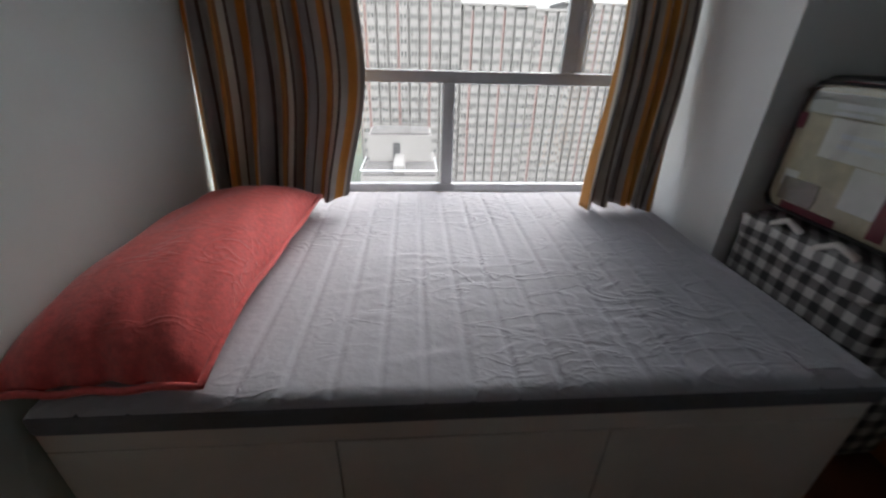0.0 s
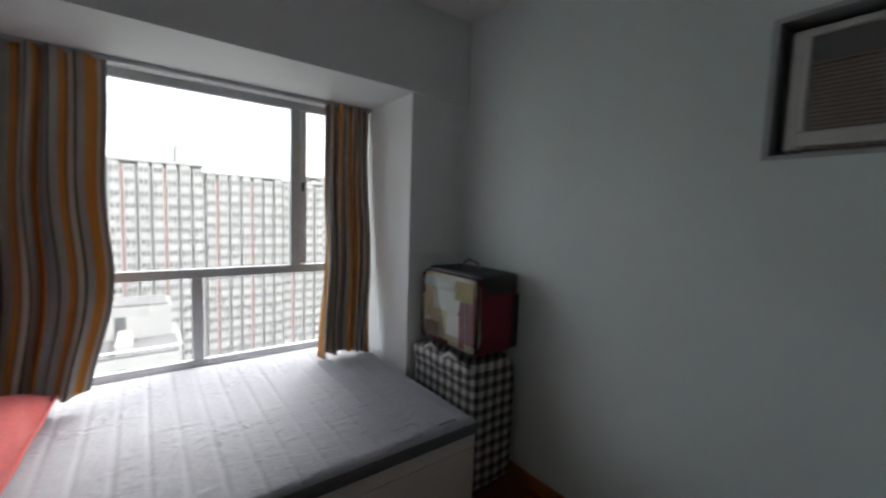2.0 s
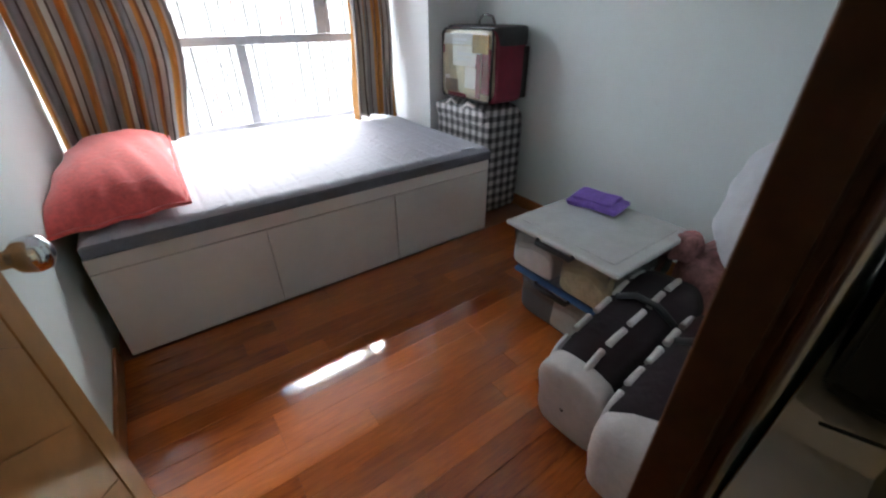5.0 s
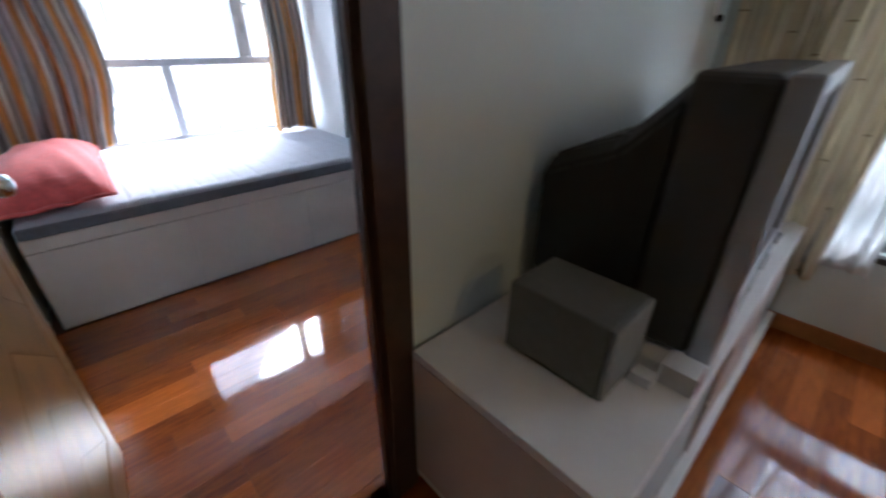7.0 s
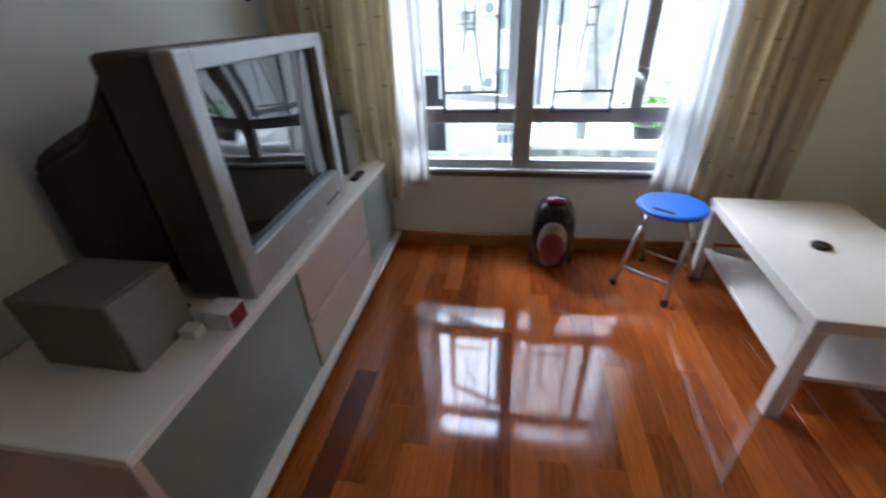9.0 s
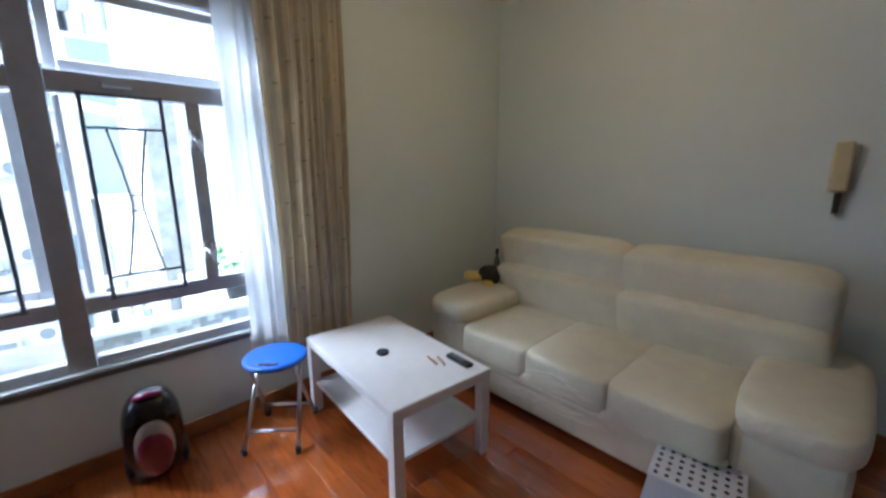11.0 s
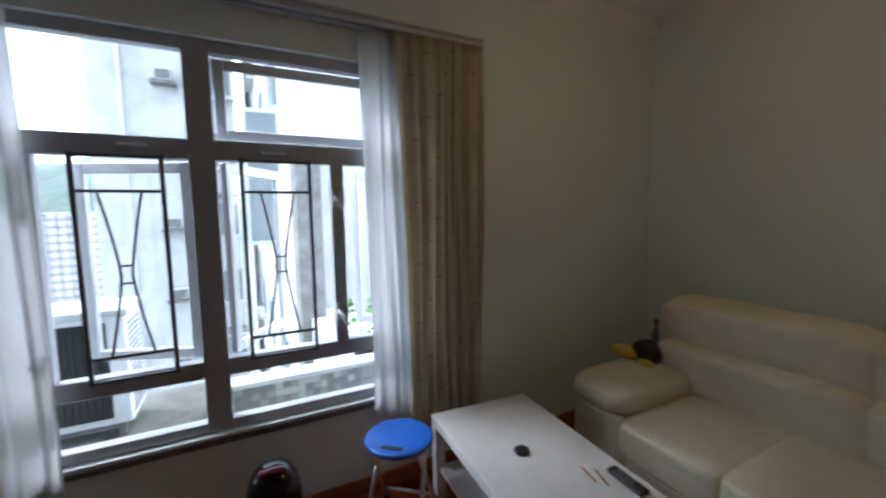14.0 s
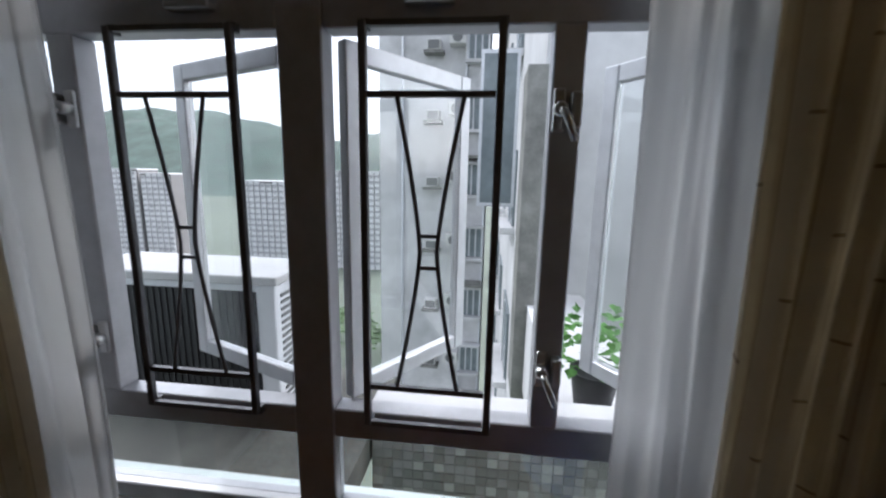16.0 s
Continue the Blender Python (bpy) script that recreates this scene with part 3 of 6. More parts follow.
# ---- curtains ----
def curtain(name, along, a_top, b_top, a_bot, b_bot, d_top, d_bot, z_top, z_bot, folds, depth, material, label, waist=None, hem=0.0, seed=1, parent_track=None):
    """A gathered cloth: folds run down from the heading; along is the axis of its width."""
    r = random.Random(seed)
    ph = [r.uniform(0, 6.28) for _ in range(6)]
    nu, nv = folds * 14, 36
    bm = bmesh.new()
    uvl = bm.loops.layers.uv.new("UVMap")
    grid = []
    for j in range(nv + 1):
        v = j / nv
        row = []
        for i in range(nu + 1):
            u = i / nu
            s = v * v * (3 - 2 * v)
            a, b = a_top + (a_bot - a_top) * s, b_top + (b_bot - b_top) * s
            if waist:
                w = math.exp(-((v - waist[0]) / waist[3]) ** 2)
                a, b = a + (waist[1] - a) * w, b + (waist[2] - b) * w
            uu = u + 0.03 * math.sin(2 * math.pi * (1.5 * u + ph[0])) + 0.012 * math.sin(ph[1] + 9 * u + 4 * v)
            across = a + (b - a) * uu
            wave = math.sin(2 * math.pi * folds * u + ph[2] + 1.1 * math.sin(3 * v + ph[3] + 2.5 * u))
            wave = 0.72 * math.copysign(abs(wave) ** 0.8, wave) + 0.28 * math.sin(2 * math.pi * folds * 1.7 * u + ph[1] + 2.4 * v)
            dd = depth * (0.45 + 0.55 * v) * (0.75 + 0.25 * math.sin(7 * u + ph[4])) * wave
            d = d_top + (d_bot - d_top) * v ** 1.5 + dd + 0.012 * math.sin(5 * v + 6 * u + ph[5])
            z = z_top + (z_bot - z_top) * v + (hem * math.sin(4 * u + ph[1]) if j == nv else 0)
            row.append((bm.verts.new((across, d, z) if along == "x" else (d, across, z)), u, v))
        grid.append(row)
    for j in range(nv):
        for i in range(nu):
            q = [grid[j][i], grid[j][i + 1], grid[j + 1][i + 1], grid[j + 1][i]]
            f = bm.faces.new([k[0] for k in q])
            f.smooth = True
            for lp, k in zip(f.loops, q):
                lp[uvl].uv = (k[1], k[2])
    base = thing(name, ((a_top + b_top) / 2, d_bot, z_bot) if along == "x" else (d_bot, (a_top + b_top) / 2, z_bot), label, "curtain")
    cloth = part("cloth", bm, material, base)
    so = cloth.modifiers.new("thickness", 'SOLIDIFY')
    so.thickness = 0.003
    return base

curtain("curtain", "x", -0.358, 0.33, -0.352, 0.215, 2.25, 2.09, 2.235, 0.612, 6, 0.07, STRIPE, "brown, grey and orange striped curtain hanging onto the bed", waist=(0.66, -0.356, 0.33, 0.25), hem=0.035, seed=3)
curtain("curtain", "x", 1.42, 1.745, 1.325, 1.66, 2.25, 2.08, 2.235, 0.59, 5, 0.06, STRIPE, "brown, grey and orange striped curtain gathered in the bay corner", waist=(0.5, 1.40, 1.74, 0.35), hem=0.02, seed=8)

# ---- bed ----
bed = thing("platform_bed", (0.69, 1.7, 0), "built-in cream platform bed filling the window bay", "bed")
part("body", B(-0.31, 1.70, 1.016, 2.385, 0.0, 0.49), PANEL, bed)
part("front_rail", B(-0.31, 1.70, 1.0, 1.015, 0.425, 0.49, 0.002, 1), PANEL, bed)
for x0, x1 in ((-0.31, 0.336), (0.34, 1.016), (1.02, 1.70)):
    part("front_panel", B(x0, x1, 1.0, 1.015, 0.012, 0.421, 0.002, 1), PANEL, bed)

matt = thing("mattress", (0.69, 1.7, 0.49), "thin grey quilted mattress with dark grey sides, slightly wrinkled", "mattress")
def quilt():
    bm = bmesh.new()
    nx, ny = 230, 120
    x0, x1, y0, y1 = -0.30, 1.70, 0.992, 2.384
    r = random.Random(5)
    wr = [(r.uniform(0.35, 1.5), r.uniform(1.1, 1.75), r.uniform(0.03, 0.12), r.uniform(-0.25, 0.25), r.uniform(0.0015, 0.0045)) for _ in range(46)]
    g = []
    for j in range(ny + 1):
        row = []
        for i in range(nx + 1):
            x, y = x0 + (x1 - x0) * i / nx, y0 + (y1 - y0) * j / ny
            seam = abs(((x + 0.302) / 0.107 + 0.5) % 1 - 0.5) * 0.107
            z = 0.574 - 0.006 * math.exp(-(seam / 0.007) ** 2) + 0.003 * math.sin(7 * x + 3 * y) * math.sin(5 * y)
            for wx, wy, ln, sl, h in wr:
                dx, dy = x - wx, y - wy
                along, across = dx - sl * dy, dy + sl * dx
                if abs(along) < ln * 2 and abs(across) < 0.06:
                    z += h * math.exp(-(along / ln) ** 2 - (across / 0.014) ** 2) - h * 0.6 * math.exp(-(along / ln) ** 2 - ((across - 0.025) / 0.016) ** 2)
            e = min(x - x0, x1 - x, y - y0, y1 - y)
            z -= 0.022 * max(0, 1 - e / 0.035) ** 2
            row.append(bm.verts.new((x, y, z)))
        g.append(row)
    for j in range(ny):
        for i in range(nx):
            bm.faces.new((g[j][i], g[j][i + 1], g[j + 1][i + 1], g[j + 1][i])).smooth = True
    rim = [g[0][i] for i in range(nx + 1)] + [g[j][nx] for j in range(1, ny + 1)] + [g[ny][i] for i in range(nx - 1, -1, -1)] + [g[j][0] for j in range(ny - 1, 0, -1)]
    low = [bm.verts.new((v.co.x, v.co.y, 0.535)) for v in rim]
    for k in range(len(rim)):
        bm.faces.new((rim[k], low[k], low[(k + 1) % len(rim)], rim[(k + 1) % len(rim)]))
    return bm
part("quilted_top", quilt(), MATTRESS, matt)
part("side_band", B(-0.305, 1.705, 0.987, 2.385, 0.491, 0.55, 0.012), MATTSIDE, matt, "dark grey side band")
part("care_label", B(1.50, 1.60, 1.03, 1.10, 0.570, 0.578, 0.001, 1), MATTRESS, matt, "pale care label")

# pillow
def pillow():
    bm = bmesh.new()
    n, hx_, hy_, hz = 44, 0.225, 0.53, 0.13
    r = random.Random(2)
    sheets = []
    for s in (1, -1):
        g = []
        for j in range(n + 1):
            row = []
            for i in range(n + 1):
                u, v = 2 * i / n - 1, 2 * j / n - 1
                f = max(0.0, (1 - abs(u) ** 2.4)) ** 0.5 * max(0.0, (1 - abs(v) ** 3.2)) ** 0.5
                pinch = 1 - 0.05 * (1 - abs(u)) * abs(v) ** 6 - 0.05 * (1 - abs(v)) * abs(u) ** 6
                edge = 0.006 * math.sin(14 * u + 9 * v)
                z = s * (hz * f * (1.0 if s > 0 else 0.55) + 0.004) + 0.004 * f * math.sin(9 * u + 2) * math.sin(7 * v + 1) - 0.045 * max(0, -v) ** 4
                row.append(bm.verts.new((hx_ * u * pinch + edge, hy_ * v * pinch - edge, z)))
            g.append(row)
        for j in range(n):
            for i in range(n):
                q = (g[j][i], g[j][i + 1], g[j + 1][i + 1], g[j + 1][i])
                bm.faces.new(q if s > 0 else q[::-1]).smooth = True
        sheets.append(g)
    t, b = sheets
    ring = lambda g: [g[0][i] for i in range(n)] + [g[j][n] for j in range(n)] + [g[n][i] for i in range(n, 0, -1)] + [g[j][0] for j in range(n, 0, -1)]
    R, Q = ring(t), ring(b)
    for k in range(len(R)):
        bm.faces.new((R[k - 1], Q[k - 1], Q[k], R[k]))
    return bm
pil = thing("pillow", (0, 0, 0), "plump coral-red patterned pillow with a stitched flange, lying on the mattress", "pillow")
part("cover", pillow(), RED, pil)
def flange():
    pts = []
    for k in range(120):
        a = 2 * math.pi * k / 120
        c, s = math.cos(a), math.sin(a)
        m = max(abs(c), abs(s))
        pts.append((0.228 * c / m, 0.535 * s / m, 0.004 * math.sin(11 * a) - 0.045 * max(0, -s / m) ** 4))
    return tube(bmesh.new(), pts, 0.009, 6, True)
part("flange", flange(), RED, pil)
pil.matrix_basis = pose(-0.128, 1.53, 0.652, -1, -4, -2)

# ---- living room window ----
XF = 2.368
win2 = thing("window_2", (XF, -2.08, WZ0), "grey aluminium casement window with open sashes and iron grilles", "window", kind="structure")
vert = [(-1.23, -1.17), (-1.545, -1.48), (-2.13, -2.03), (-2.668, -2.606), (-2.99, -2.94)]
hor = [(0.5, 0.548), (0.752, 0.83), (1.70, 1.785), (2.14, 2.19)]
for k, (y0, y1) in enumerate(vert):
    z0, z1 = (0.831, 1.699) if k in (1, 3) else (0.5, 2.19)
    part("window_frame", bar(bmesh.new(), (y0, z0), (y1, z1), "x", XF, XF + 0.06), ALU, win2)
for y0, y1 in ((-2.029, -1.231), (-2.939, -2.131)):
    for z0, z1 in hor:
        part("window_frame", bar(bmesh.new(), (y0, z0), (y1, z1), "x", XF + 0.002, XF + 0.058), ALU, win2)
def pane(y0, y1, z0, z1):
    p = part("pane", B(XF + 0.028, XF + 0.032, y0, y1, z0, z1), GLASS, win2)
    p.visible_shadow = False
for a in ((-2.029, -1.231, 0.548, 0.752), (-2.939, -2.131, 0.548, 0.752), (-2.029, -1.231, 1.785, 2.14), (-1.479, -1.231, 0.83, 1.70)):
    pane(*a)
part("sill", B(LX - 0.004, XF - 0.001, WY0, WY1, 0.485, 0.499), WHITEALU, win2)
part("sill_strip", B(LX - 0.012, LX - 0.001, WY0 + 0.01, WY1 - 0.01, 0.462, 0.484), IRON, win2, "thin dark strip under the sill")

def sash(width, height):
    """An outward casement, hinge at the origin, leaf along +y."""
    f = new("sash")
    w = 0.045
    for a in ((0, w, 0, height), (width - w, width, 0, height), (w + 0.001, width - w - 0.001, 0, w), (w + 0.001, width - w - 0.001, height - w, height)):
        part("stile", B(0, 0.03, *a, 0.003, 1), WHITEALU, f)
    p = part("pane", B(0.013, 0.017, w, width - w, w, height - w), GLASS, f)
    p.visible_shadow = False
    return f
for width, height, m in ((0.478, 0.86, pose(XF + 0.06, -2.03, 0.835, 0, 0, -22)), (0.46, 0.86, pose(XF + 0.06, -2.14, 0.835, 0, 0, -124)),
                         (0.30, 0.86, pose(XF + 0.06, -2.95, 0.835, 0, 0, -56))):
    s = sash(width, height)
    s.parent = win2
    s.matrix_basis = world_of(win2).inverted() @ m
s = sash(0.80, 0.335)
s.parent = win2
s.matrix_basis = world_of(win2).inverted() @ pose(XF + 0.062, -2.935, 2.135, 0, 180 - 14, 0)

def grille(y0, y1, z0, z1):
    g = part("grille", bmesh.new(), IRON, win2, "dark iron window grille")
    x = XF - 0.022
    for yy in (y0, y1):
        part("grille_bar", B(x - 0.008, x + 0.008, yy - 0.008, yy + 0.008, z0, z1, 0.002, 1), IRON, g)
    for zz in (z0 + 0.006, z0 + 0.10, z1 - 0.14, z1 - 0.006):
        part("grille_bar", B(x - 0.006, x + 0.006, y0 + 0.009, y1 - 0.009, zz - 0.006, zz + 0.006), IRON, g)
    ym, w = (y0 + y1) / 2, abs(y1 - y0) / 2
    for sgn in (-1, 1):
        pts = []
        for k in range(17):
            v = k / 16
            wid = 0.13 * w + 0.37 * w * abs(2 * v - 1) ** 1.3
            pts.append((x, ym + sgn * wid, z0 + 0.10 + v * (z1 - z0 - 0.24)))
        part("grille_bar", tube(bmesh.new(), pts, 0.005, 6), IRON, g)
    zm = z0 + 0.10 + (z1 - z0 - 0.24) / 2
    for dz in (-0.035, 0.035):
        part("grille_bar", B(x - 0.004, x + 0.004, ym - 0.14 * w, ym + 0.14 * w, zm + dz - 0.004, zm + dz + 0.004), IRON, g)
    for zz in (z0 + 0.004, z1 - 0.004):
        for yy in (y0, y1):
            part("bracket", B(x + 0.007, XF + 0.001, yy - 0.01, yy + 0.01, zz - 0.01, zz + 0.01), IRON, g)
grille(-1.94, -1.66, 0.815, 1.705)
grille(-2.505, -2.225, 0.815, 1.705)
def handle(y, z, sgn=1):
    h = part("window_handle", B(XF - 0.012, XF + 0.001, y - sgn * 0.015 - 0.012, y - sgn * 0.015 + 0.012, z - 0.042, z + 0.042, 0.005), STEEL, win2, "steel window latch")
    part("pivot", lathe(bmesh.new(), [(0.014, 0), (0.014, 0.022), (0.009, 0.026)], n=14, m=Matrix.Translation((XF - 0.011, y - sgn * 0.015, z)) @ Matrix.Rotation(-math.pi / 2, 4, 'Y')), STEEL, h)
    part("lever", tube(bmesh.new(), [(XF - 0.03, y - sgn * 0.015, z), (XF - 0.046, y - sgn * 0.010, z - 0.008), (XF - 0.052, y, z - 0.03), (XF - 0.05, y + sgn * 0.012, z - 0.062)], 0.0075, 8), STEEL, h)
    part("keeper", B(XF - 0.03, XF + 0.001, y + sgn * 0.016 - 0.011, y + sgn * 0.016 + 0.011, z - 0.034, z + 0.034, 0.006), STEEL, h)
for y in (-1.5125, -2.637):
    for z in (0.98, 1.537):
        handle(y, z, 1 if y > -2 else -1)
for y in (-1.85, -2.36):
    part("window_handle", B(XF - 0.03, XF + 0.001, y - 0.05, y + 0.05, 1.735, 1.75, 0.004), STEEL, win2, "steel top-hung stay")

# curtains of the living room
trk = thing("curtain_track", (2.27, -2.1, 2.325), "grey metal double curtain track on the wall", "curtain track")
part("rail", B(2.24, 2.26, -3.40, -0.80, 2.325, 2.35, 0.004, 1), ALU, trk)
part("rail", B(2.295, 2.312, -3.30, -0.90, 2.325, 2.345, 0.004, 1), ALU, trk)
part("pelmet_board", B(2.235, LX - 0.001, -3.40, -0.80, 2.351, 2.365, 0.003, 1), ALU, trk)
for y in (-3.2, -2.1, -1.0):
    part("bracket", B(2.262, LX - 0.001, y - 0.012, y + 0.012, 2.335, 2.35), ALU, trk)
curtain("curtain", "y", -0.84, -1.42, -0.84, -1.40, 2.25, 2.25, 2.325, 0.33, 8, 0.035, BAMBOO, "beige bamboo-print curtain drawn aside by the television", seed=11)
curtain("curtain", "y", -2.93, -3.39, -2.95, -3.37, 2.25, 2.25, 2.325, 0.33, 7, 0.035, BAMBOO, "beige bamboo-print curtain drawn aside by the sofa corner", seed=14)
curtain("sheer_curtain", "y", -1.27, -1.55, -1.30, -1.575, 2.303, 2.30, 2.325, 0.40, 5, 0.02, SHEER, "white translucent voile curtain drawn aside", seed=21)
curtain("sheer_curtain", "y", -2.75, -3.0, -2.78, -3.02, 2.303, 2.30, 2.325, 0.40, 4, 0.02, SHEER, "white translucent voile curtain drawn aside", seed=23)

# ---- television cabinet ----
cab = thing("tv_cabinet", (1.41, -1.04, 0), "long low white television cabinet with grey glass doors", "cabinet")
CX0, CX1, CY0, CY1, CT = 0.487, 2.32, -1.325, -0.767, 0.572
part("top", B(CX0, CX1, CY0, CY1, CT - 0.028, CT, 0.003), WHITE, cab)
part("bottom", B(CX0, CX1, CY0 - 0.028, CY1, 0.06, 0.088, 0.003), WHITE, cab)
part("side_panel", B(CX0, CX0 + 0.022, CY0 + 0.002, CY1, 0.089, CT - 0.029), BEIGE, cab)
part("side_panel", B(CX1 - 0.022, CX1, CY0 + 0.002, CY1, 0.089, CT - 0.029), BEIGE, cab)
part("back", B(CX0 + 0.023, CX1 - 0.023, CY1 - 0.01, CY1 - 0.001, 0.089, CT - 0.029), BEIGE, cab)
for x in (1.165, 1.832):
    part("divider", B(x - 0.01, x + 0.01, CY0 + 0.03, CY1 - 0.011, 0.089, CT - 0.029), WHITE, cab)
for x0, x1 in ((CX0 + 0.024, 1.163), (1.834, CX1 - 0.024)):
    part("glass_door", B(x0, x1, CY0 + 0.004, CY0 + 0.014, 0.09, CT - 0.03), FROST, cab, "grey-green frosted glass door")
for z0, z1 in ((0.091, 0.309), (0.325, CT - 0.032)):
    part("drawer", B(1.168, 1.829, CY0 - 0.004, CY0 + 0.014, z0, z1, 0.002, 1), BEIGE, cab)
for x in (0.6, 1.25, 2.22):
    for y in (CY0 + 0.032, CY1 - 0.07):
        part("caster", lathe(bmesh.new(), [(0.022, 0), (0.028, 0.008), (0.028, 0.05), (0.015, 0.06)], (x, y, 0), 16), BLACK, cab)

# ---- television ----
tv = thing("television", (1.375, -1.05, CT), "large silver and black tube television on the cabinet", "television")
TX0, TX1, TYF, TZ0, TZ1 = 0.957, 1.782, -1.292, 0.58, 1.238
def ring_frame(bm, x0, x1, z0, z1, w0, wt, wb, y0, y1):
    box(bm, x0, x0 + w0, y0, y1, z0, z1, 0.008)
    box(bm, x1 - w0, x1, y0, y1, z0, z1, 0.008)
    box(bm, x0 + w0 - 0.004, x1 - w0 + 0.004, y0 + 0.002, y1, z1 - wt, z1 - 0.001, 0.006)
    box(bm, x0 + w0 - 0.004, x1 - w0 + 0.004, y0 + 0.002, y1, z0 + 0.001, z0 + wb, 0.006)
    return bm
part("bezel", ring_frame(bmesh.new(), TX0, TX1, TZ0, TZ1, 0.062, 0.05, 0.125, TYF, TYF + 0.055), SILVER, tv, "silver bezel")
bmS = bmesh.new()
gx, gz = 20, 14
gr = [[bmS.verts.new((TX0 + 0.055 + (TX1 - TX0 - 0.11) * i / gx, TYF + 0.03 - 0.012 * (1 - (2 * i / gx - 1) ** 2) * (1 - (2 * j / gz - 1) ** 2), TZ0 + 0.115 + (TZ1 - TZ0 - 0.155) * j / gz)) for i in range(gx + 1)] for j in range(gz + 1)]
for j in range(gz):
    for i in range(gx):
        bmS.faces.new((gr[j][i], gr[j][i + 1], gr[j + 1][i + 1], gr[j + 1][i])).smooth = True
part("screen", bmS, SCREEN, tv, "dark curved glass screen")
part("front_shell", B(TX0 + 0.004, TX1 - 0.004, TYF + 0.056, TYF + 0.21, TZ0 + 0.002, TZ1 - 0.002, 0.02, 3), TVSHELL, tv)
def hull():
    bm = bmesh.new()
    secs = [(TYF + 0.205, TX0 + 0.008, TX1 - 0.008, TZ0 + 0.01, TZ1 - 0.01), (TYF + 0.26, TX0 + 0.012, TX1 - 0.012, TZ0 + 0.01, TZ1 - 0.075), (TYF + 0.33, TX0 + 0.012, TX1 - 0.012, TZ0 + 0.01, TZ1 - 0.15),
            (TYF + 0.45, TX0 + 0.012, TX1 - 0.012, TZ0 + 0.012, TZ1 - 0.2), (TYF + 0.52, TX0 + 0.005, TX1 - 0.005, TZ0 + 0.03, TZ1 - 0.235)]
    rings = []
    for y, x0, x1, z0, z1 in secs:
        c = 0.045
        rings.append([bm.verts.new(p) for p in ((x0 + c, y, z0), (x1 - c, y, z0), (x1, y, z0 + c), (x1, y, z1 - c), (x1 - c, y, z1), (x0 + c, y, z1), (x0, y, z1 - c), (x0, y, z0 + c))])
    for A, C in zip(rings, rings[1:]):
        for k in range(8):
            bm.faces.new((A[k], A[(k + 1) % 8], C[(k + 1) % 8], C[k]))
    bm.faces.new(rings[0])
    bm.faces.new(rings[-1][::-1])
    bmesh.ops.recalc_face_normals(bm, faces=bm.faces)
    bmesh.ops.bevel(bm, geom=list(bm.edges), offset=0.012, segments=2, affect='EDGES')
    return bm
part("back_shell", hull(), BLACK, tv, "black tapering back shell")
part("foot", B(TX0 + 0.1, TX1 - 0.1, TYF + 0.02, TYF + 0.36, CT, TZ0 + 0.004, 0.006), BLACK, tv)
for k in range(5):
    x = 1.55 + 0.03 * k
    part("button", B(x, x + 0.018, TYF - 0.004, TYF + 0.004, TZ0 + 0.03, TZ0 + 0.042, 0.002, 1), GREYPLASTIC, tv)
part("badge", B(1.34, 1.41, TYF - 0.001, TYF + 0.003, TZ0 + 0.045, TZ0 + 0.058), STEEL, tv, "plain silver badge")

tv.matrix_basis = pose(1.375, -1.05, CT, 0, 0, 2.7)

def speaker(name, x0, x1, y0, y1, h, label):
    s = thing(name, ((x0 + x1) / 2, (y0 + y1) / 2, CT), label, "speaker")
    part("cabinet", B(x0, x1, y0 + 0.016, y1, CT, CT + h, 0.006), SPEAKER, s)
    part("front_grille", B(x0 + 0.001, x1 - 0.001, y0, y0 + 0.015, CT + 0.001, CT + h - 0.001, 0.006), SPEAKERFRONT, s)
    return s
speaker("speaker", 0.685, 0.872, -1.184, -0.912, 0.198, "grey boxy speaker on the television cabinet")
speaker("speaker", 2.02, 2.18, -1.20, -0.97, 0.29, "small grey speaker behind the television")
sb = thing("small_box", (0.885, -1.277, CT), "small white card box with a red-brown end", "box")
part("carton", B(0.845, 0.915, -1.315, -1.24, CT, CT + 0.058, 0.002, 1), WHITEPL, sb)
part("end_label", B(0.850, 0.910, -1.3168, -1.3152, CT + 0.004, CT + 0.054), MAROON, sb, "red-brown end")
ad = thing("power_adapter", (0.83, -1.20, CT), "small pale adapter with a cable on the cabinet", "adapter")
part("body", B(0.80, 0.84, -1.24, -1.19, CT, CT + 0.03, 0.004), WHITEPL, ad)
part("cable", tube(bmesh.new(), [(0.82, -1.19, CT + 0.012), (0.86, -1.15, CT + 0.006), (0.93, -1.12, CT + 0.005), (0.98, -0.95, CT + 0.005), (0.93, -0.82, CT + 0.005)], 0.004, 6), BLACK, ad)
rc = thing("remote_control", (2.0, -1.25, CT), "dark remote control lying on the cabinet", "remote")
part("case", B(1.93, 2.05, -1.27, -1.235, CT, CT + 0.016, 0.005), BLACK, rc)

# ---- coffee table ----
tab = thing("coffee_table", (0, 0, 0), "white square-edged coffee table with a lower shelf", "table")
TL, TW = 0.46, 0.275
part("tabletop", B(-TL, TL, -TW, TW, 0.40, 0.45, 0.003, 1), WHITE, tab)
for sx in (-1, 1):
    for sy in (-1, 1):
        part("leg", B(sx * TL - (0.052 if sx > 0 else 0), sx * TL + (0 if sx > 0 else 0.052), sy * TW - (0.052 if sy > 0 else 0), sy * TW + (0 if sy > 0 else 0.052), 0, 0.3995, 0.003, 1), WHITE, tab)
part("shelf", B(-TL + 0.03, TL - 0.03, -TW + 0.02, TW - 0.02, 0.17, 0.19, 0.002, 1), WHITE, tab)
tab.matrix_basis = pose(1.660, -3.256, 0, 0, 0, -4.0)
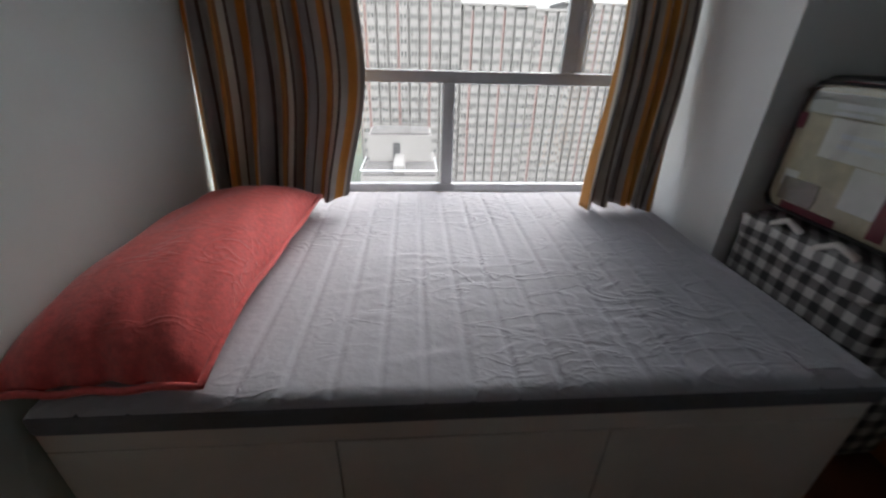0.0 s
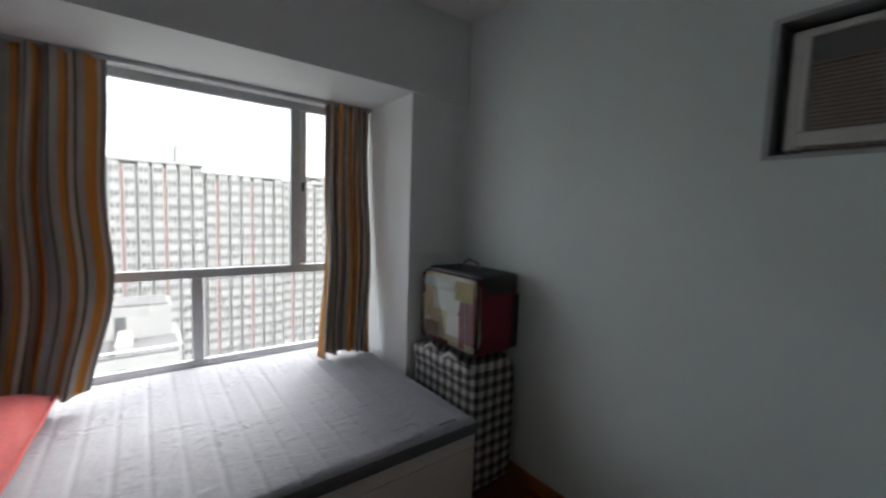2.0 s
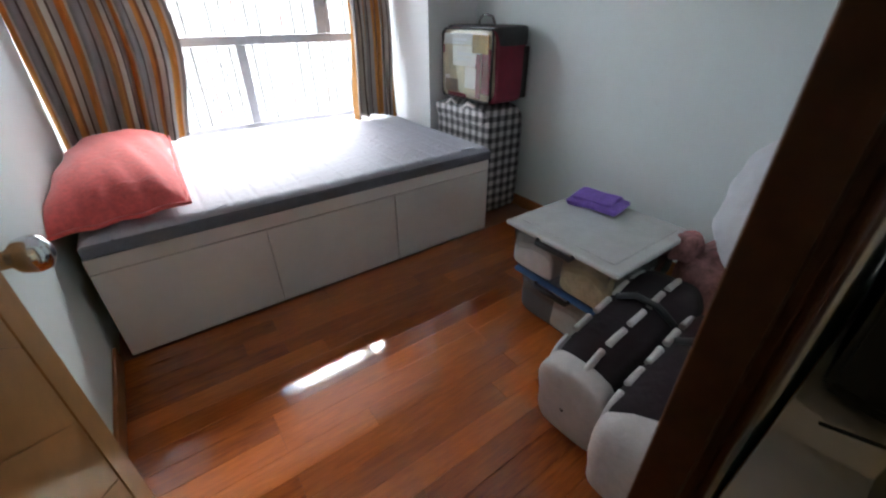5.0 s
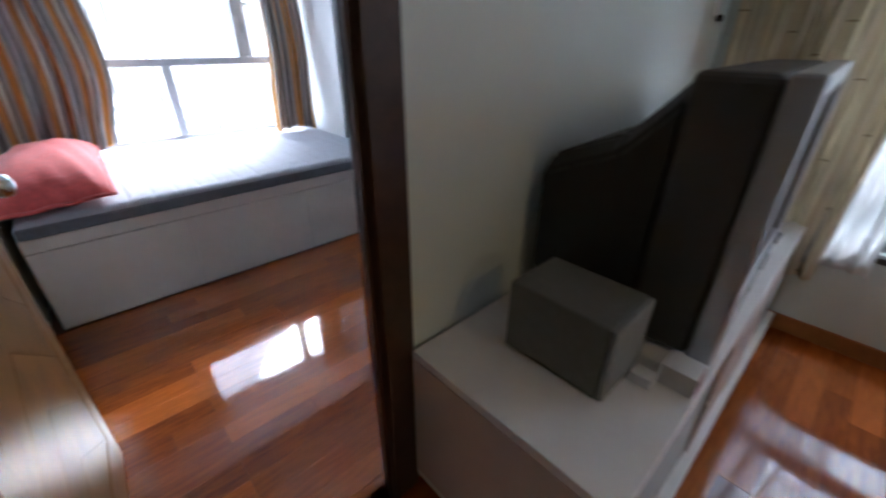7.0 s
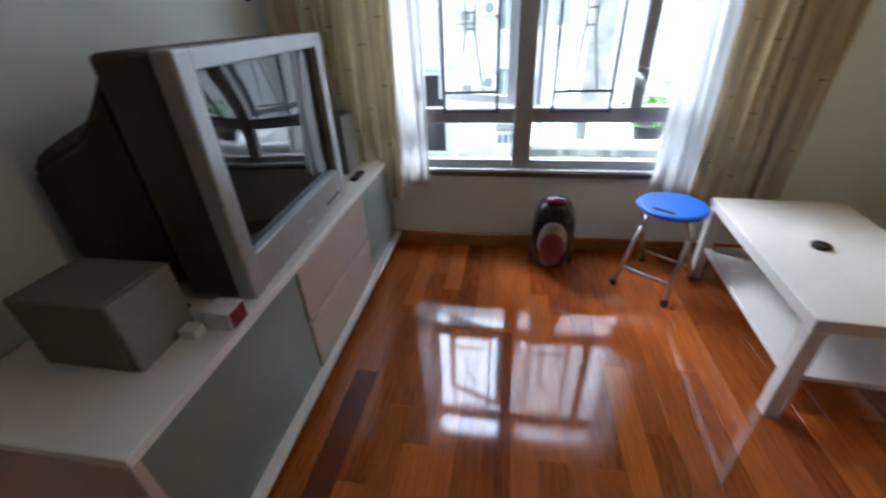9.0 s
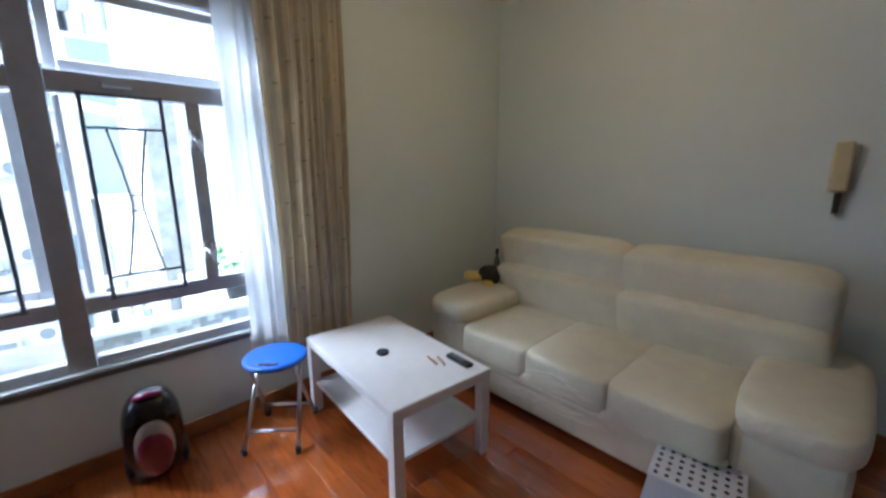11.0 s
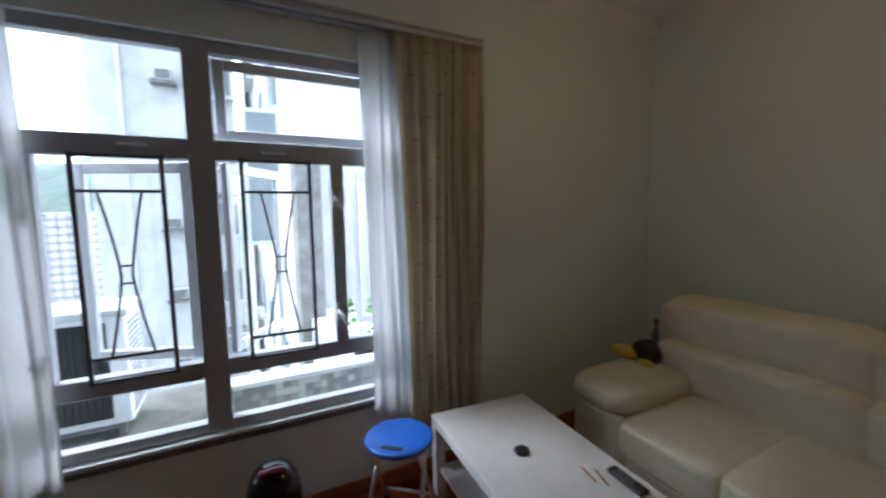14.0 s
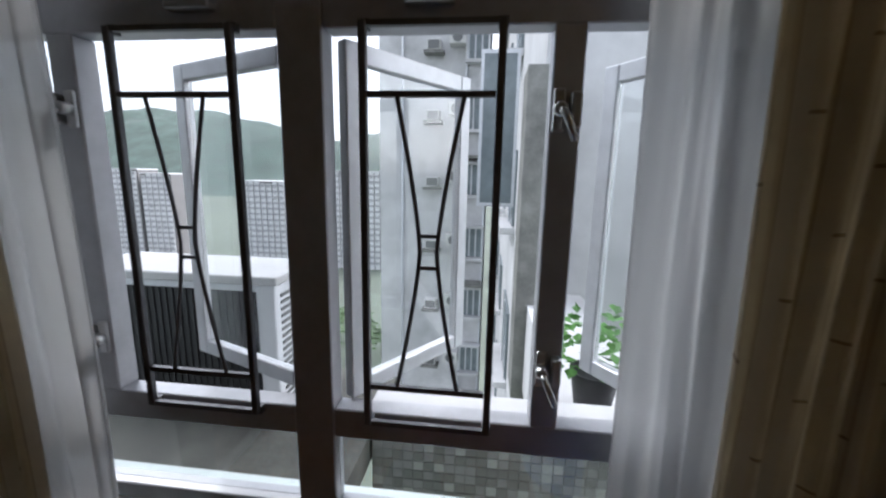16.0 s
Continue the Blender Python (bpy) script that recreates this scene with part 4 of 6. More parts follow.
co = thing("ashtray", (1.668, -3.212, 0.4505), "small round black lid on the coffee table", "lid")
part("disc", lathe(bmesh.new(), [(0.03, 0), (0.033, 0.004), (0.033, 0.012), (0.028, 0.016), (0.02, 0.013), (0.0, 0.013)], (1.668, -3.212, 0.4505), 28), BLACK, co)
rm = thing("remote_control", (0, 0, 0), "black remote control lying on the coffee table", "remote")
part("case", B(-0.023, 0.023, -0.08, 0.08, 0, 0.02, 0.007, 3), BLACK, rm)
for k in range(12):
    part("button", B(-0.015 + 0.011 * (k % 3), -0.007 + 0.011 * (k % 3), -0.05 + 0.022 * (k // 3), -0.038 + 0.022 * (k // 3), 0.02, 0.022), GREYPLASTIC, rm)
rm.matrix_basis = pose(1.33, -3.437, 0.451, 0, 0, 86)
for k, (x, y, a) in enumerate(((1.43, -3.345, 78), (1.395, -3.375, 72))):
    pn = thing("pencil", (0, 0, 0), "short thin reddish-brown pencil lying on the coffee table", "pencil", "pencils on the table")
    part("shaft", tube(bmesh.new(), [(0, -0.045, 0.004), (0, 0.045, 0.004)], 0.004, 6), BASEWOOD, pn)
    pn.matrix_basis = pose(x, y, 0.451, 0, 0, a)

# ---- sofa ----
sofa = thing("sofa", (0.9, -4.4, 0), "cream leather three-seat sofa with padded arms and a high back", "sofa")
part("base", B(0.02, 1.80, -4.86, -4.03, 0.05, 0.26, 0.02, 3), LEATHER, sofa)
part("front_band", cushion(bmesh.new(), (0.91, -4.02, 0.145), (0.66, 0.065, 0.095), 8, 14), LEATHER, sofa)
part("front_band", cushion(bmesh.new(), (0.91, -4.005, 0.275), (0.66, 0.082, 0.05), 5, 14), LEATHER, sofa)
for x in (0.10, 1.72):
    for y in (-4.1, -4.78):
        part("foot", lathe(bmesh.new(), [(0.02, 0), (0.025, 0.05)], (x, y, 0), 12), BLACK, sofa)
for x0, x1 in ((0.27, 0.70), (0.70, 1.13), (1.13, 1.57)):
    part("seat_cushion", cushion(bmesh.new(), ((x0 + x1) / 2, -4.22, 0.375), ((x1 - x0) / 2 + 0.012, 0.315, 0.105), 8.5, 28, 0.07), LEATHER, sofa)
for x0, x1 in ((0.06, 0.905), (0.905, 1.76)):
    for yc, zc, sy, sz, tilt in ((-4.55, 0.60, 0.10, 0.185, 13), (-4.605, 0.84, 0.115, 0.205, 13)):
        bmc = cushion(bmesh.new(), (0, 0, 0), ((x1 - x0) / 2 + 0.014, sy, sz), 6.5, 26)
        bmesh.ops.transform(bmc, matrix=pose((x0 + x1) / 2, yc, zc, -tilt, 0, 0), verts=bmc.verts)
        part("back_cushion", bmc, LEATHER, sofa)
part("back", B(0.04, 1.78, -4.86, -4.66, 0.2, 0.95, 0.06, 4), LEATHER, sofa)
for x0, x1 in ((-0.08, 0.27), (1.57, 1.92)):
    arm = part("arm", B(x0 + 0.02, x1 - 0.005, -4.80, -3.98, 0.06, 0.46, 0.04, 3), LEATHER, sofa)
    part("arm_pad", cushion(bmesh.new(), ((x0 + x1) / 2, -4.36, 0.52), ((x1 - x0) / 2 + 0.01, 0.43, 0.085), 4.5, 16, 0.08), LEATHER, arm)

sofa.matrix_basis = Matrix.Translation((0.965, -4.31, 0)) @ Matrix.Diagonal((1.055, 1.05, 0.915, 1))

# ---- stool, vacuum, step stool ----
st = thing("folding_stool", (2.035, -2.80, 0), "round blue plastic folding stool with grey metal legs", "stool")
bms = lathe(bmesh.new(), [(0.12, 0.425), (0.150, 0.428), (0.156, 0.436), (0.156, 0.446), (0.150, 0.452), (0.135, 0.4515), (0.02, 0.449)], (2.035, -2.80, 0), 48)
seat = part("seat", bms, BLUE, st, "blue round seat")
d = Vector((-0.63, -0.77, 0))
e = Vector((-0.77, 0.63, 0))
c = Vector((2.035, -2.80, 0))
# dark plate on the closed seat paints the shade of the hand slot
part("hand_slot", prism(bmesh.new(), [tuple((c + e * 0.10 + d * a + e * b).xy) for a, b in ((-0.045, -0.01), (0.045, -0.01), (0.05, 0), (0.045, 0.012), (-0.045, 0.012), (-0.05, 0))], "z", 0.4495, 0.4535), HOLESHADE, seat)
for sgn in (-1, 1):
    legs = []
    for k in (-1, 1):
        foot = c + d * 0.132 * k + e * 0.165 * sgn
        top = c + d * 0.105 * k - e * 0.075 * sgn + Vector((0, 0, 0.428))
        foot.z = 0.012
        part("leg", tube(bmesh.new(), [foot, foot.lerp(top, 0.5), top], 0.011, 10), STEEL, st)
        part("rubber_foot", lathe(bmesh.new(), [(0.013, 0), (0.015, 0.004), (0.015, 0.03), (0.012, 0.035)], (foot.x, foot.y, 0), 12), BLACK, st)
        legs.append((foot, top))
    part("crossbar", tube(bmesh.new(), [legs[0][0].lerp(legs[0][1], 0.2), legs[1][0].lerp(legs[1][1], 0.2)], 0.008, 8), STEEL, st)

vac = thing("vacuum_cleaner", (0, 0, 0), "black and magenta canister vacuum cleaner standing upright by the wall", "vacuum cleaner")
bmv = cushion(bmesh.new(), (0, 0, 0.19), (0.105, 0.10, 0.19), 2.6, 22)
part("body", bmv, GLOSSBLACK, vac)
bmv = cushion(bmesh.new(), (0, -0.070, 0.195), (0.070, 0.045, 0.12), 2.3, 20)
part("trim_ring", bmv, SILVER, vac, "silver oval trim")
bmv = cushion(bmesh.new(), (0, -0.092, 0.168), (0.060, 0.036, 0.108), 2.2, 20)
part("dust_cover", bmv, PINK, vac, "magenta dust cover")
part("handle", tube(bmesh.new(), [(-0.05, -0.01, 0.355), (-0.035, -0.03, 0.385), (0, -0.04, 0.395), (0.035, -0.03, 0.385), (0.05, -0.01, 0.355)], 0.012, 8), PINK, vac)
for sx in (-1, 1):
    part("wheel", lathe(bmesh.new(), [(0.045, -0.012), (0.05, 0), (0.045, 0.012)], n=20, m=Matrix.Translation((sx * 0.1, 0.02, 0.055)) @ Matrix.Rotation(math.pi / 2, 4, 'Y')), BLACK, vac)
vac.matrix_basis = pose(2.165, -2.275, 0.0, 10, 0, -96) @ Matrix.Diagonal((1.08, 1.1, 1.18, 1))

ss = thing("step_stool", (0.295, -3.78, 0), "white plastic step stool with a perforated top by the sofa", "stool")
def taper(z0, z1, a0, b0, a1, b1, cx, cy, th):
    """Four sloped walls with thickness."""
    out = []
    for k in range(4):
        ang = [(-1, -1), (1, -1), (1, 1), (-1, 1)]
        p, q = ang[k], ang[(k + 1) % 4]
        out.append([(cx + p[0] * a0, cy + p[1] * b0, z0), (cx + q[0] * a0, cy + q[1] * b0, z0), (cx + q[0] * a1, cy + q[1] * b1, z1), (cx + p[0] * a1, cy + p[1] * b1, z1)])
    return out
part("top", B(0.14, 0.45, -3.905, -3.655, 0.235, 0.25, 0.006), WHITEPL, ss)
SCX, SCY = 0.295, -3.78
for k, q in enumerate(taper(0.0, 0.236, 0.185, 0.165, 0.153, 0.123, SCX, SCY, 0.006)):
    a0, b0, b1, a1 = [Vector(v) for v in q]
    def P(u, v):
        return a0.lerp(b0, u).lerp(a1.lerp(b1, u), v)
    outline = [(0, 0), (0.24, 0), (0.29, 0.40), (0.71, 0.40), (0.76, 0), (1, 0), (1, 1), (0, 1)]
    bmw = bmesh.new()
    nrm = (b0 - a0).cross(a1 - a0).normalized() * 0.004
    F = [bmw.verts.new(P(u, v)) for u, v in outline]
    G = [bmw.verts.new(P(u, v) - nrm) for u, v in outline]
    for A in (F, G[::-1]):
        bmw.faces.new(A)
    for i in range(8):
        bmw.faces.new((F[i], G[i], G[(i + 1) % 8], F[(i + 1) % 8]))
    bmesh.ops.recalc_face_normals(bmw, faces=bmw.faces)
    part("side", bmw, WHITEPL, ss)
# dark discs on the closed top paint the shade of its holes
for i in range(8):
    for j in range(6):
        part("hole", lathe(bmesh.new(), [(0.009, 0.2495), (0.009, 0.2512)], (0.165 + 0.037 * i, -3.88 + 0.04 * j, 0), 8), HOLESHADE, ss)
ss.matrix_basis = pose(0.355, -3.755, 0, 0, 0, 9)
part("brand_bar", B(0.23, 0.30, -3.625, -3.62, 0.16, 0.168), GREYPLASTIC, ss)

# ---- ceiling fan ----
FX, FY = 1.01, -3.66
fan = thing("ceiling_fan", (FX, FY, CEILZ), "white and brass ceiling fan with a lit opal glass lamp", "ceiling fan")
part("canopy", lathe(bmesh.new(), [(0.11, 0), (0.115, -0.03), (0.10, -0.10), (0.10, -0.17), (0.06, -0.19)][::-1], (FX, FY, CEILZ - 0.001), 36), WHITEPL, fan, "white canopy")
hous = part("motor_housing", lathe(bmesh.new(), [(0.05, -0.30), (0.10, -0.285), (0.115, -0.265), (0.115, -0.235), (0.09, -0.205), (0.062, -0.19)], (FX, FY, CEILZ), 36), BRASS, fan, "brass motor housing")
# dark rods on the housing paint the shade of its vents
for k in range(16):
    a = 2 * math.pi * k / 16
    part("vent_slot", tube(bmesh.new(), [(FX + 0.1 * math.cos(a), FY + 0.1 * math.sin(a), CEILZ - 0.213), (FX + 0.117 * math.cos(a), FY + 0.117 * math.sin(a), CEILZ - 0.237)], 0.006, 6), HOLESHADE, hous)
part("lamp_neck", lathe(bmesh.new(), [(0.075, -0.375), (0.062, -0.36), (0.055, -0.30)], (FX, FY, CEILZ), 32), WHITEPL, fan)
part("lamp_collar", lathe(bmesh.new(), [(0.08, -0.392), (0.082, -0.385), (0.075, -0.374)], (FX, FY, CEILZ), 32), BRASS, fan)
part("globe", lathe(bmesh.new(), [(0.006, -0.54), (0.035, -0.537), (0.062, -0.528), (0.082, -0.512), (0.097, -0.49), (0.107, -0.465), (0.113, -0.44), (0.114, -0.422), (0.108, -0.408), (0.096, -0.398), (0.08, -0.393)], (FX, FY, CEILZ), 56), GLOBE, fan, "lit opal glass globe")
for k in range(4):
    a = math.radians(38 + 90 * k)
    R = Matrix.Translation((FX, FY, CEILZ - 0.285)) @ Matrix.Rotation(a, 4, 'Z')
    bmb = bmesh.new()
    prism(bmb, [(0.20, -0.045), (0.24, -0.06), (0.46, -0.068), (0.51, -0.05), (0.52, 0), (0.51, 0.05), (0.46, 0.068), (0.24, 0.06), (0.20, 0.045)], "z", -0.004, 0.004)
    bmesh.ops.transform(bmb, matrix=R @ Matrix.Rotation(math.radians(12), 4, 'X'), verts=bmb.verts)
    bl = part("blade", bmb, WHITEPL, fan, "white fan blade")
    bmi = bmesh.new()
    prism(bmi, [(0.09, -0.012), (0.16, -0.014), (0.19, -0.034), (0.25, -0.04), (0.275, 0), (0.25, 0.04), (0.19, 0.034), (0.16, 0.014), (0.09, 0.012)], "z", -0.010, -0.005)
    bmesh.ops.transform(bmi, matrix=R @ Matrix.Rotation(math.radians(12), 4, 'X'), verts=bmi.verts)
    part("blade_iron", bmi, BRASS, bl, "brass blade bracket")
for dx, ln in ((0.05, 0.24), (0.075, 0.25)):
    part("pull_chain", tube(bmesh.new(), [(FX - dx, FY - 0.06, CEILZ - 0.36), (FX - dx, FY - 0.06, CEILZ - 0.36 - ln)], 0.0015, 5), BRASS, fan)
    part("pull_knob", cushion(bmesh.new(), (FX - dx, FY - 0.06, CEILZ - 0.37 - ln), (0.009, 0.009, 0.014), 2, 8), BLACK, fan)

fan.matrix_basis = Matrix.Translation((FX, FY, CEILZ)) @ Matrix.Diagonal((0.96, 0.96, 0.98, 1))

# ---- wall pieces in the living room ----
ic = thing("intercom_handset", (0.165, LY, 1.38), "cream intercom handset with a dark cradle on the wall", "intercom")
part("base", B(0.118, 0.20, LY, LY + 0.028, 1.285, 1.50, 0.006), ACBEIGE, ic)
part("handset", B(0.136, 0.206, LY + 0.029, LY + 0.062, 1.275, 1.515, 0.012, 3), INTERCREAM, ic)
part("cord_grip", B(0.15, 0.178, LY + 0.004, LY + 0.05, 1.165, 1.272, 0.009), BLACK, ic)
sw = thing("light_switch", (-0.147, LY, 1.345), "white wall switch plate beside the door", "switch")
part("plate", B(-0.19, -0.105, LY, LY + 0.008, 1.305, 1.385, 0.003, 1), WHITEPL, sw)
part("rocker", B(-0.168, -0.127, LY + 0.0085, LY + 0.013, 1.325, 1.365, 0.002, 1), WHITEPL, sw)
pt = thing("phone_socket", (2.2, SYO, 1.38), "small pale wall socket with a dark plug", "socket")
part("plate", B(2.15, 2.21, SYO - 0.012, SYO, 1.38, 1.52, 0.003, 1), WHITEPL, pt)
part("plug", B(2.165, 2.195, SYO - 0.03, SYO - 0.0125, 1.36, 1.385, 0.003, 1), BLACK, pt)

# ---- bedroom: air conditioner, lamp, bags, boxes ----
ac = thing("air_conditioner", (2.2, -0.2, 1.85), "aged beige window air conditioner set in a wall opening", "air conditioner")
part("lining", B(2.172, 2.335, -0.506, -0.49, 1.753, 2.221), ALU, ac, "grey metal lining of the opening")
part("lining", B(2.172, 2.335, 0.095, 0.111, 1.753, 2.221), ALU, ac)
part("lining", B(2.172, 2.335, -0.489, 0.094, 2.205, 2.221), ALU, ac)
part("lining", B(2.172, 2.335, -0.489, 0.094, 1.753, 1.767), ALU, ac)
part("casing", B(2.20, 2.50, -0.463, 0.064, 1.782, 2.175, 0.01), ACSIDE, ac)
# dark sheet across the opening; the gap's shade is put into its colour
part("seal", B(2.29, 2.33, -0.489, 0.094, 1.768, 2.204), TVSHELL, ac, "dark sheet standing for the shaded gap behind the casing")
part("front_frame", B(2.185, 2.201, -0.325, 0.030, 1.792, 1.84, 0.004), ACSIDE, ac)
part("front_frame", B(2.185, 2.201, -0.325, 0.030, 2.145, 2.165, 0.004), ACSIDE, ac)
part("front_frame", B(2.185, 2.201, 0.012, 0.034, 1.841, 2.144, 0.004), ACSIDE, ac)
part("front_frame", B(2.183, 2.201, -0.340, -0.322, 1.8, 2.165, 0.004), YELLOW, ac, "yellowed plastic strip")
for k in range(22):
    z = 1.766 + 0.0135 * k
    part("louvre", B(2.188, 2.199, -0.320, 0.010, z, z + 0.0095, 0.001, 1), GRILLE, ac)
part("grille_back", B(2.1992, 2.2008, -0.321, 0.011, 1.841, 2.144), GREYPLASTIC, ac)
part("outlet", B(2.192, 2.2008, -0.448, -0.342, 1.96, 2.155), BLACK, ac, "dark air outlet")
for k in range(9):
    part("vane", B(2.186, 2.1915, -0.446, -0.344, 1.97 + 0.021 * k, 1.974 + 0.021 * k), BLACK, ac)
part("control_panel", B(2.186, 2.2008, -0.452, -0.342, 1.82, 1.956, 0.003), ACBEIGE, ac)
part("display", B(2.183, 2.186, -0.43, -0.395, 1.915, 1.935), BLACK, ac)
flap = part("open_flap", B(2.150, 2.158, -0.455, -0.34, 1.695, 1.82, 0.003), ACBEIGE, ac, "open beige control flap")
bmp = B(2.158, 2.186, -0.45, -0.345, 1.814, 1.82)
part("hinge", bmp, ACBEIGE, flap)
part("power_cable", tube(bmesh.new(), [(2.163, -0.455, 1.75), (2.16, -0.47, 1.6), (2.16, -0.475, 1.2), (2.155, -0.48, 0.5)], 0.0035, 6), ACSIDE, ac, "pale power cable")

lamp = thing("floor_lamp", (2.0, -0.56, 0), "brushed steel gooseneck floor lamp with a cone shade", "lamp")
part("base_plate", lathe(bmesh.new(), [(0.12, 0), (0.125, 0.008), (0.12, 0.018), (0.02, 0.026)], (2.0, -0.54, 0), 32), STEEL, lamp)
part("pole", tube(bmesh.new(), [(2.0, -0.555, 0.02), (2.0, -0.556, 0.7), (2.0, -0.55, 1.28)], 0.0065, 10), STEEL, lamp)
part("gooseneck", tube(bmesh.new(), [(2.0, -0.55, 1.27), (2.0, -0.548, 1.36), (2.0, -0.54, 1.43), (2.0, -0.52, 1.50), (2.0, -0.485, 1.55), (2.0, -0.45, 1.575)], 0.0085, 12), GREYPLASTIC, lamp, "dark ribbed gooseneck")
ax = (Vector((2.0, -0.315, 1.465)) - Vector((2.0, -0.445, 1.575))).normalized()
ms = Matrix.Translation((2.0, -0.445, 1.575)) @ Vector((0, 0, 1)).rotation_difference(ax).to_matrix().to_4x4()
def shade():
    bm = bmesh.new()
    n = 36
    prof = [(0.018, -0.03), (0.03, -0.012), (0.045, 0.02), (0.07, 0.08), (0.085, 0.15), (0.0865, 0.17), (0.083, 0.168), (0.066, 0.08), (0.04, 0.022), (0.02, 0.0)]
    rings = [[bm.verts.new((r * math.cos(2 * math.pi * k / n), r * math.sin(2 * math.pi * k / n), z)) for k in range(n)] for r, z in prof]
    for A, C in zip(rings, rings[1:]):
        for k in range(n):
            bm.faces.new((A[k], A[(k + 1) % n], C[(k + 1) % n], C[k])).smooth = True
    bm.faces.new(rings[0][::-1])
    bmesh.ops.transform(bm, matrix=ms, verts=bm.verts)
    return bm
sh = part("shade", shade(), STEEL, lamp, "brushed steel cone shade")
bmb = cushion(bmesh.new(), (0, 0, 0.075), (0.03, 0.03, 0.05), 2, 10)
bmesh.ops.transform(bmb, matrix=ms, verts=bmb.verts)
part("bulb", bmb, WHITEPL, sh)
part("cable", tube(bmesh.new(), [(2.0, -0.468, 1.52), (2.015, -0.455, 1.45), (2.03, -0.432, 1.33), (2.03, -0.43, 1.2), (2.03, -0.452, 1.12), (2.03, -0.49, 1.065), (2.032, -0.535, 1.04), (2.04, -0.58, 1.045), (2.055, -0.62, 1.075), (2.07, -0.655, 1.15), (2.078, -0.69, 1.27), (2.08, -0.715, 1.40), (2.08, -0.722, 1.445)], 0.003, 8), ALU, lamp, "grey cable in a loose loop")
lamp.matrix_basis = Matrix.Translation((2.03, -0.525, 0)) @ Matrix.Diagonal((1, 1, 0.967, 1))
ws = thing("wall_socket", (2.11, SYI, 1.41), "white double wall socket with a pale blue plug", "socket")
part("plate", B(2.05, 2.165, SYI, SYI + 0.009, 1.375, 1.46, 0.003, 1), WHITEPL, ws)
part("plug", B(2.088, 2.132, SYI + 0.0095, SYI + 0.045, 1.385, 1.425, 0.006), PLUGBLUE, ws, "pale blue plug")

# plaid laundry bag
def plaid_mat():
    m = mat("black_white_plaid", (0.5, 0.5, 0.5), 0.5, bump=0.35, bump_scale=22)
    n, l = m.node_tree.nodes, m.node_tree.links
    tc = n.new("ShaderNodeTexCoord")
    sep = n.new("ShaderNodeSeparateXYZ")
    l.new(tc.outputs["Object"], sep.inputs[0])
    diag = n.new("ShaderNodeMath")
    diag.operation = 'SUBTRACT'
    l.new(sep.outputs[0], diag.inputs[0])
    l.new(sep.outputs[1], diag.inputs[1])
    vals = []
    for src in (diag.outputs[0], sep.outputs[2]):
        a = n.new("ShaderNodeMath")
        a.operation = 'MULTIPLY'
        a.inputs[1].default_value = 15.0
        l.new(src, a.inputs[0])
        f = n.new("ShaderNodeMath")
        f.operation = 'FRACT'
        l.new(a.outputs[0], f.inputs[0])
        g = n.new("ShaderNodeMath")
        g.operation = 'GREATER_THAN'
        g.inputs[1].default_value = 0.5
        l.new(f.outputs[0], g.inputs[0])
        vals.append(g.outputs[0])
    geo2 = n.new("ShaderNodeMath")
    geo2.operation = 'ADD'
    l.new(vals[0], geo2.inputs[0])
    l.new(vals[1], geo2.inputs[1])
    cr = n.new("ShaderNodeValToRGB")
    cr.color_ramp.interpolation = 'CONSTANT'
    e = cr.color_ramp.elements
    e[0].color = (0.035, 0.033, 0.035, 1)
    e[1].position, e[1].color = 0.3, (0.22, 0.21, 0.21, 1)
    k = e.new(0.6)
    k.color = (0.6, 0.58, 0.57, 1)
    dv = n.new("ShaderNodeMath")
    dv.operation = 'MULTIPLY'
    dv.inputs[1].default_value = 0.45
    l.new(geo2.outputs[0], dv.inputs[0])
    l.new(dv.outputs[0], cr.inputs[0])
    mix = next(k for k in n if k.bl_idname == "ShaderNodeMix")
    l.new(cr.outputs[0], mix.inputs[6])
    return m
PLAID = plaid_mat()
def lumpy(bm, amount, seed, freq=9.0):
    from mathutils import noise
    for v in bm.verts:
        d = noise.noise_vector(v.co * freq + Vector((seed, seed * 2, 0)))
        v.co += d * amount
    return bm
pb = thing("plaid_bag", (1.97, 1.43, 0), "tall black and white plaid woven storage bag beside the bed", "bag")
part("body", lumpy(cushion(bmesh.new(), (1.975, 1.43, 0.375), (0.172, 0.295, 0.375), 9, 26), 0.012, 3), PLAID, pb)
for y in (1.32, 1.5):
    part("handle", lumpy(tube(bmesh.new(), [(1.80, y - 0.07, 0.70), (1.785, y - 0.05, 0.755), (1.785, y, 0.77), (1.785, y + 0.05, 0.74), (1.80, y + 0.07, 0.66)], 0.012, 6), 0.01, 5), PIPING, pb, "pale webbing handle")
part("crumpled_flap", lumpy(cushion(bmesh.new(), (1.80, 1.42, 0.70), (0.03, 0.27, 0.06), 3, 18), 0.025, 9, 14), PLAID, pb)

bb = thing("bedding_bag", (1.99, 1.43, 0.75), "clear-fronted wine red and black bedding bag with a quilt inside", "bag")
part("body", lumpy(cushion(bmesh.new(), (2.0, 1.425, 0.985), (0.145, 0.26, 0.225), 9, 24), 0.006, 4), MAROON, bb)
part("top_band", cushion(bmesh.new(), (2.01, 1.425, 1.155), (0.142, 0.265, 0.062), 9, 16), BLACK, bb, "black top band")
part("end_band", B(2.10, 2.15, 1.158, 1.30, 0.79, 1.10, 0.012), BLACK, bb)
part("quilt", lumpy(cushion(bmesh.new(), (1.90, 1.425, 0.985), (0.062, 0.25, 0.21), 7, 22), 0.008, 6), CREAM, bb, "cream quilt seen through the clear front")
